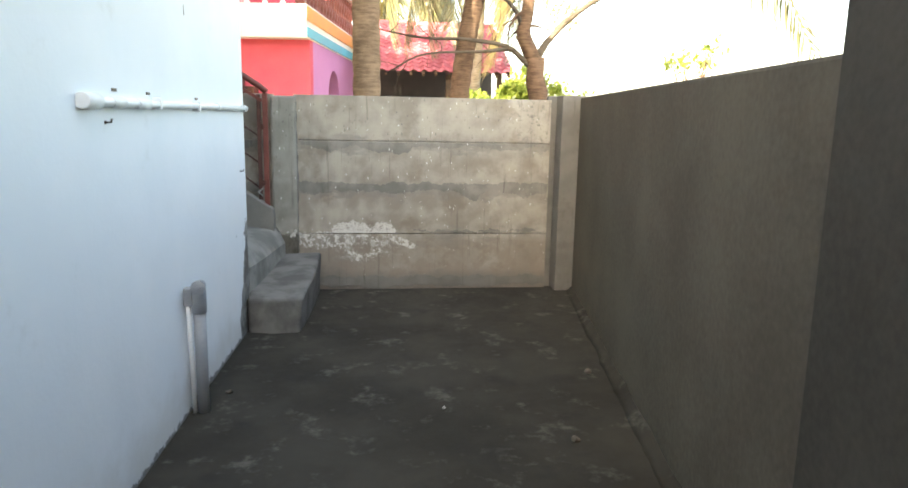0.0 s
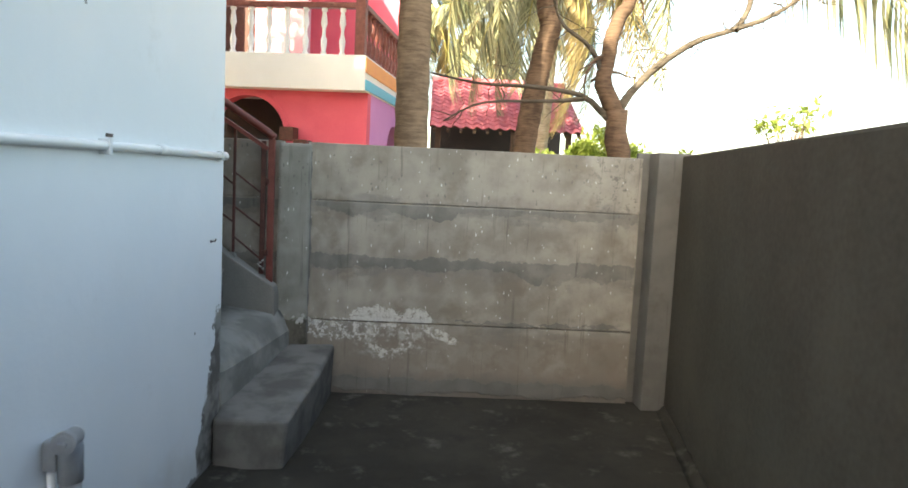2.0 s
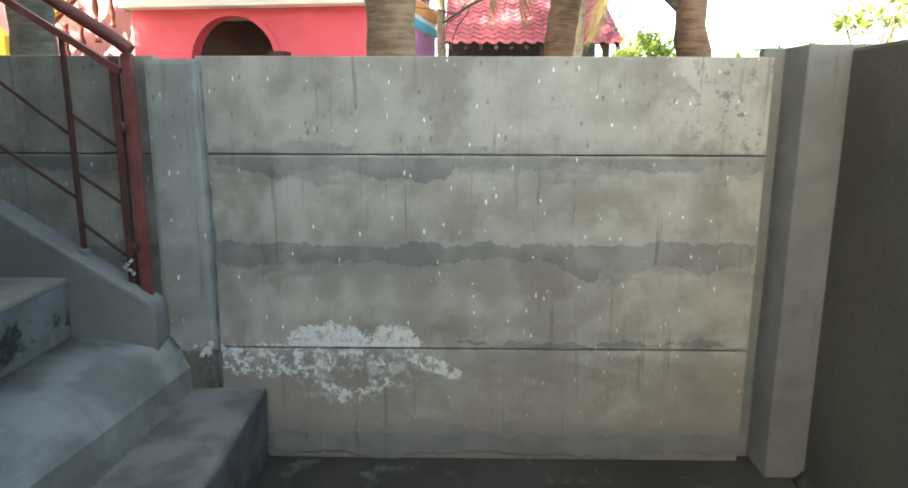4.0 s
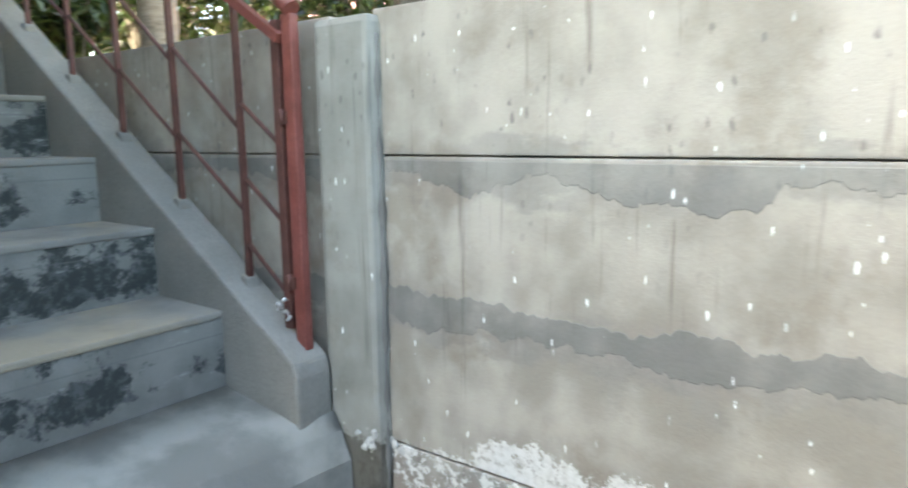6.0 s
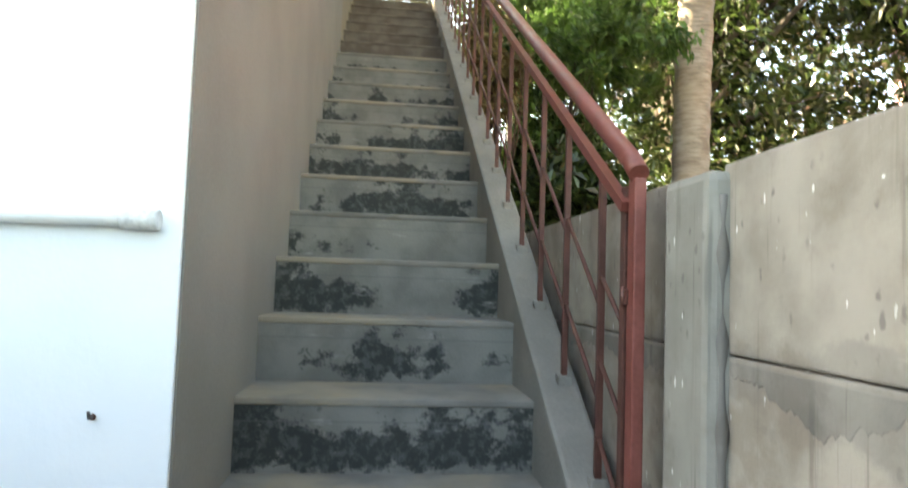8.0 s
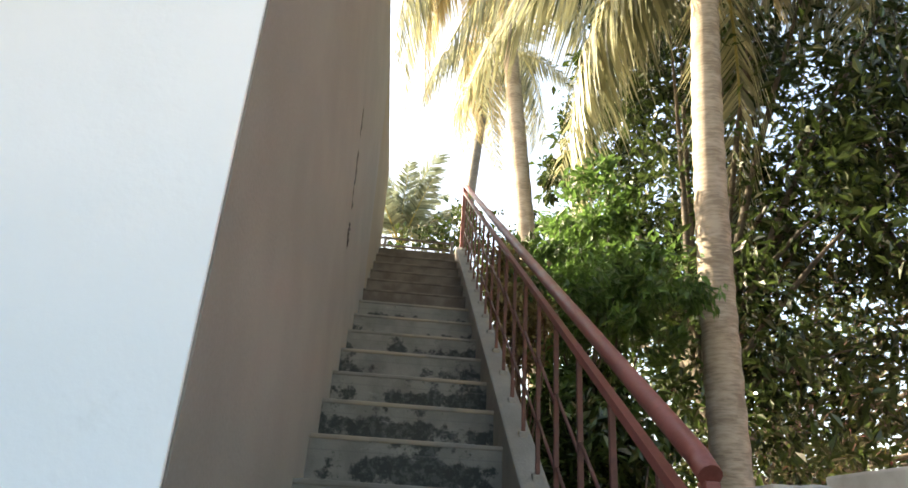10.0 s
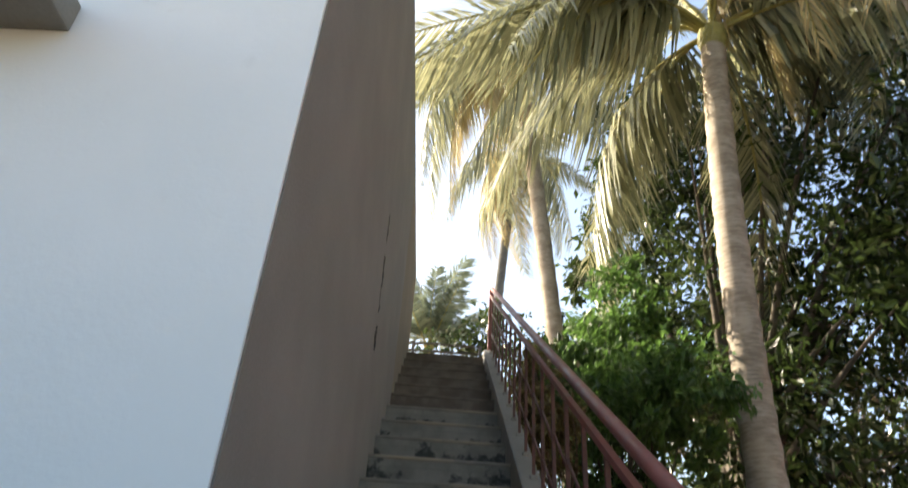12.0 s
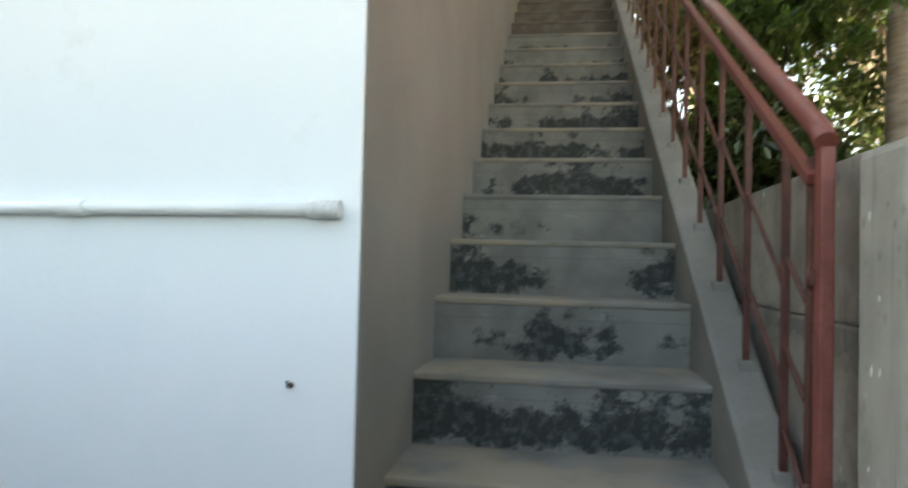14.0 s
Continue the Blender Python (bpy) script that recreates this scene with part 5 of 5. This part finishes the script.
    palm("high coconut palm overhanging the boundary wall", (-2.42, 3.0, -0.06), (-2.5, 3.1, 9.3), (0.05, 0.05, 0), 0.165, 0.12, 14, 15, 1.0, 3, aims=((235, -5, 3), (215, -8, 3), (255, 0, 2)), bark=M_GREYPALM)
    palm("thin far coconut palm against the bright sky", (-15.0, 0.1, -0.06), (-15.0, 1.2, 14.4), (0, -0.1, 0), 0.14, 0.11, 16, 7, 1.0, 6, aims=((270, -20, 3), (285, -30, 3), (300, -10, 2)), bark=M_GREYPALM)
    palm("young low palm beyond the landing", (-11.6, -0.9, -0.06), (-11.6, -0.85, 6.5), (0, 0, 0), 0.10, 0.09, 0, 9, 0.68, 0,
         aims=((270, 74, 4), (250, 58, 4), (95, 70, 4), (110, 52, 4), (300, 80, 4), (60, 78, 4, 0.8), (0, 65, 4), (200, 72, 4, 0.8), (285, 44, 4, 0.6), (75, 40, 4, 0.6), (30, 50, 4), (330, 38, 4)))
    # broad dark trees
    leafy_tree("dense dark broadleaf tree behind the stairs", (-5.3, 2.95, -0.06),
               [(-6.8, 3.6, 4.6, 2.1, 1.7, 2.0), (-6.2, 3.0, 3.0, 1.9, 1.3, 1.4), (-7.6, 2.8, 5.6, 1.6, 1.2, 1.6), (-5.6, 4.4, 5.6, 1.8, 1.4, 1.7), (-7.7, 1.25, 4.6, 0.8, 0.5, 1.3),
                (-7.2, 1.5, 3.2, 1.0, 0.6, 1.0), (-6.8, 3.2, 7.7, 1.9, 1.6, 1.6), (-5.4, 4.2, 8.4, 1.8, 1.5, 1.5),
                (-7.2, 2.1, 6.6, 0.9, 0.55, 0.9), (-7.1, 2.7, 8.0, 1.0, 0.7, 0.9), (-7.2, 2.6, 9.2, 1.2, 0.8, 0.9), (-7.6, 1.9, 8.6, 0.7, 0.45, 0.9), (-7.0, 2.4, 5.5, 0.8, 0.5, 0.8),
                (-8.3, 1.5, 7.0, 0.55, 0.45, 0.9), (-8.4, 1.25, 5.9, 0.5, 0.35, 0.6), (-8.0, 2.1, 7.8, 0.6, 0.5, 0.8),
                (-9.0, 1.8, 6.9, 0.8, 0.65, 1.0), (-9.0, 2.5, 8.1, 0.9, 0.8, 1.0), (-8.9, 1.6, 5.7, 0.7, 0.45, 0.7)],
               32000, 0.15, 0.22, M_DARKLEAF, M_DARKBARK, 31, 0.14, 620, group="garden trees")
    leafy_tree("tall dark broadleaf tree beyond the wall", (-4.9, 5.4, -0.06),
               [(-4.7, 5.1, 4.2, 1.9, 1.5, 1.8), (-3.9, 4.7, 6.0, 1.9, 1.5, 1.6), (-5.5, 5.7, 6.4, 1.8, 1.5, 1.7), (-5.0, 4.5, 2.4, 1.1, 1.0, 1.0), (-4.2, 5.4, 8.8, 2.1, 1.7, 1.7),
                (-6.8, 4.6, 2.9, 1.8, 0.7, 0.8), (-4.6, 3.9, 2.4, 1.0, 0.6, 0.6)],
               12500, 0.165, 0.20, M_DARKLEAF, M_DARKBARK, 32, 0.15, 330, group="garden trees")
    leafy_tree("far spreading dark tree closing the garden", (-11.5, 6.5, -0.06), [(-11, 6.5, 5.0, 3.4, 2.4, 3.0), (-8.6, 7.0, 3.4, 3.0, 2.0, 2.4), (-13, 4.5, 5.0, 2.4, 2.0, 2.4)],
               4800, 0.24, 0.22, M_DARKLEAF, M_DARKBARK, 33, 0.2, 300, group="garden trees")
    leafy_tree("bright green feathery bush beside the stairs", (-4.9, 1.05, -0.06), [(-4.9, 1.05, 3.35, 1.0, 0.75, 0.65), (-4.2, 1.25, 3.2, 0.7, 0.5, 0.5), (-5.7, 1.05, 3.7, 0.8, 0.6, 0.6), (-5.2, 0.9, 2.5, 1.0, 0.6, 0.6),
               (-5.0, 1.25, 3.95, 0.85, 0.5, 0.5), (-5.9, 1.2, 4.3, 0.7, 0.45, 0.45),
               (-4.5, 1.15, 4.35, 0.32, 0.28, 0.42), (-6.4, 1.1, 4.75, 0.35, 0.3, 0.4), (-5.4, 1.0, 4.65, 0.3, 0.26, 0.45)],
               22000, 0.095, 0.22, M_GREENLEAF, M_DARKBARK, 34, 0.06, 260, name="garden_bush", group="garden bushes")
    leafy_tree("low dark bush along the foot of the railing", (-3.0, 0.85, -0.06), [(-3.7, 0.85, 1.0, 0.7, 0.5, 0.8), (-4.2, 0.9, 1.6, 0.9, 0.55, 0.9), (-5.0, 1.0, 1.9, 1.0, 0.6, 0.9)],
               13000, 0.12, 0.22, M_DARKLEAF, M_DARKBARK, 35, 0.05, 220, name="garden_bush", group="garden bushes")
    leafy_tree("dry brown creeper hanging behind the stair railing", (-4.3, 0.32, -0.06), [(-4.3, 0.3, 2.95, 0.45, 0.22, 0.5), (-5.0, 0.3, 3.5, 0.4, 0.2, 0.45)],
               2600, 0.085, 0.24, M_DRYLEAF, M_BARK, 39, 0.03, 110, name="dry_creeper_bush", group="garden bushes")
    leafy_tree("dark green tree top behind the stair head", (-10.2, 0.4, -0.06), [(-10.2, 0.3, 6.3, 0.9, 0.8, 0.6), (-9.6, 0.9, 5.2, 0.9, 0.7, 1.0), (-10.8, -0.5, 6.2, 0.9, 0.8, 0.5)],
               2600, 0.14, 0.22, M_DARKLEAF, M_DARKBARK, 36, 0.10, 240)
    leafy_tree("sunlit lime-green shrub beside the tiled shed", (3.2, 9.2, -0.06), [(2.6, 8.8, 1.45, 0.9, 0.6, 0.45), (3.9, 9.2, 1.8, 0.8, 0.7, 0.6), (4.8, 9.4, 1.4, 1.0, 0.7, 0.45)],
               9000, 0.13, 0.25, M_LIMELEAF, M_BARK, 37, 0.06, 200, name="garden_bush", group="garden bushes")
    leafy_tree("sparse pale twiggy tree over the long wall", (7.1, 8.5, -0.06), [(6.8, 8.5, 2.65, 0.35, 0.4, 0.28), (7.4, 8.5, 2.75, 0.35, 0.4, 0.28)],
               240, 0.14, 0.25, M_LIMELEAF, M_BARK, 38, 0.05, 60)
    leafy_tree("low lime-green creeper peeping over the wall corner", (2.55, 0.95, -0.06), [(2.35, 0.9, 1.44, 0.22, 0.12, 0.06), (2.75, 1.0, 1.45, 0.25, 0.12, 0.08)],
               260, 0.07, 0.22, M_LIMELEAF, M_BARK, 40, 0.02, 50, limbs=12, name="garden_bush", group="garden bushes")
    palm("palm behind the tiled shed roof", (2.0, 17.0, -0.06), (2.2, 17.0, 6.2), (0.2, 0, 0), 0.15, 0.12, 18, 12, 1.1, 3)
    palm("sunlit palm standing before the tiled shed", (2.7, 10.3, -0.06), (3.0, 10.3, 5.4), (0.1, 0, 0), 0.13, 0.10, 20, 14, 0.9, 3)
    palm("palm between the pink house and the shed", (0.2, 18.5, -0.06), (0.0, 18.3, 6.8), (0.2, 0, 0), 0.15, 0.12, 18, 13, 1.1, 3)


build_setting()
build_back_wall()
build_stairs()
build_railing()
build_fittings()
build_pink_house()
build_tiled_shed()
build_trees()
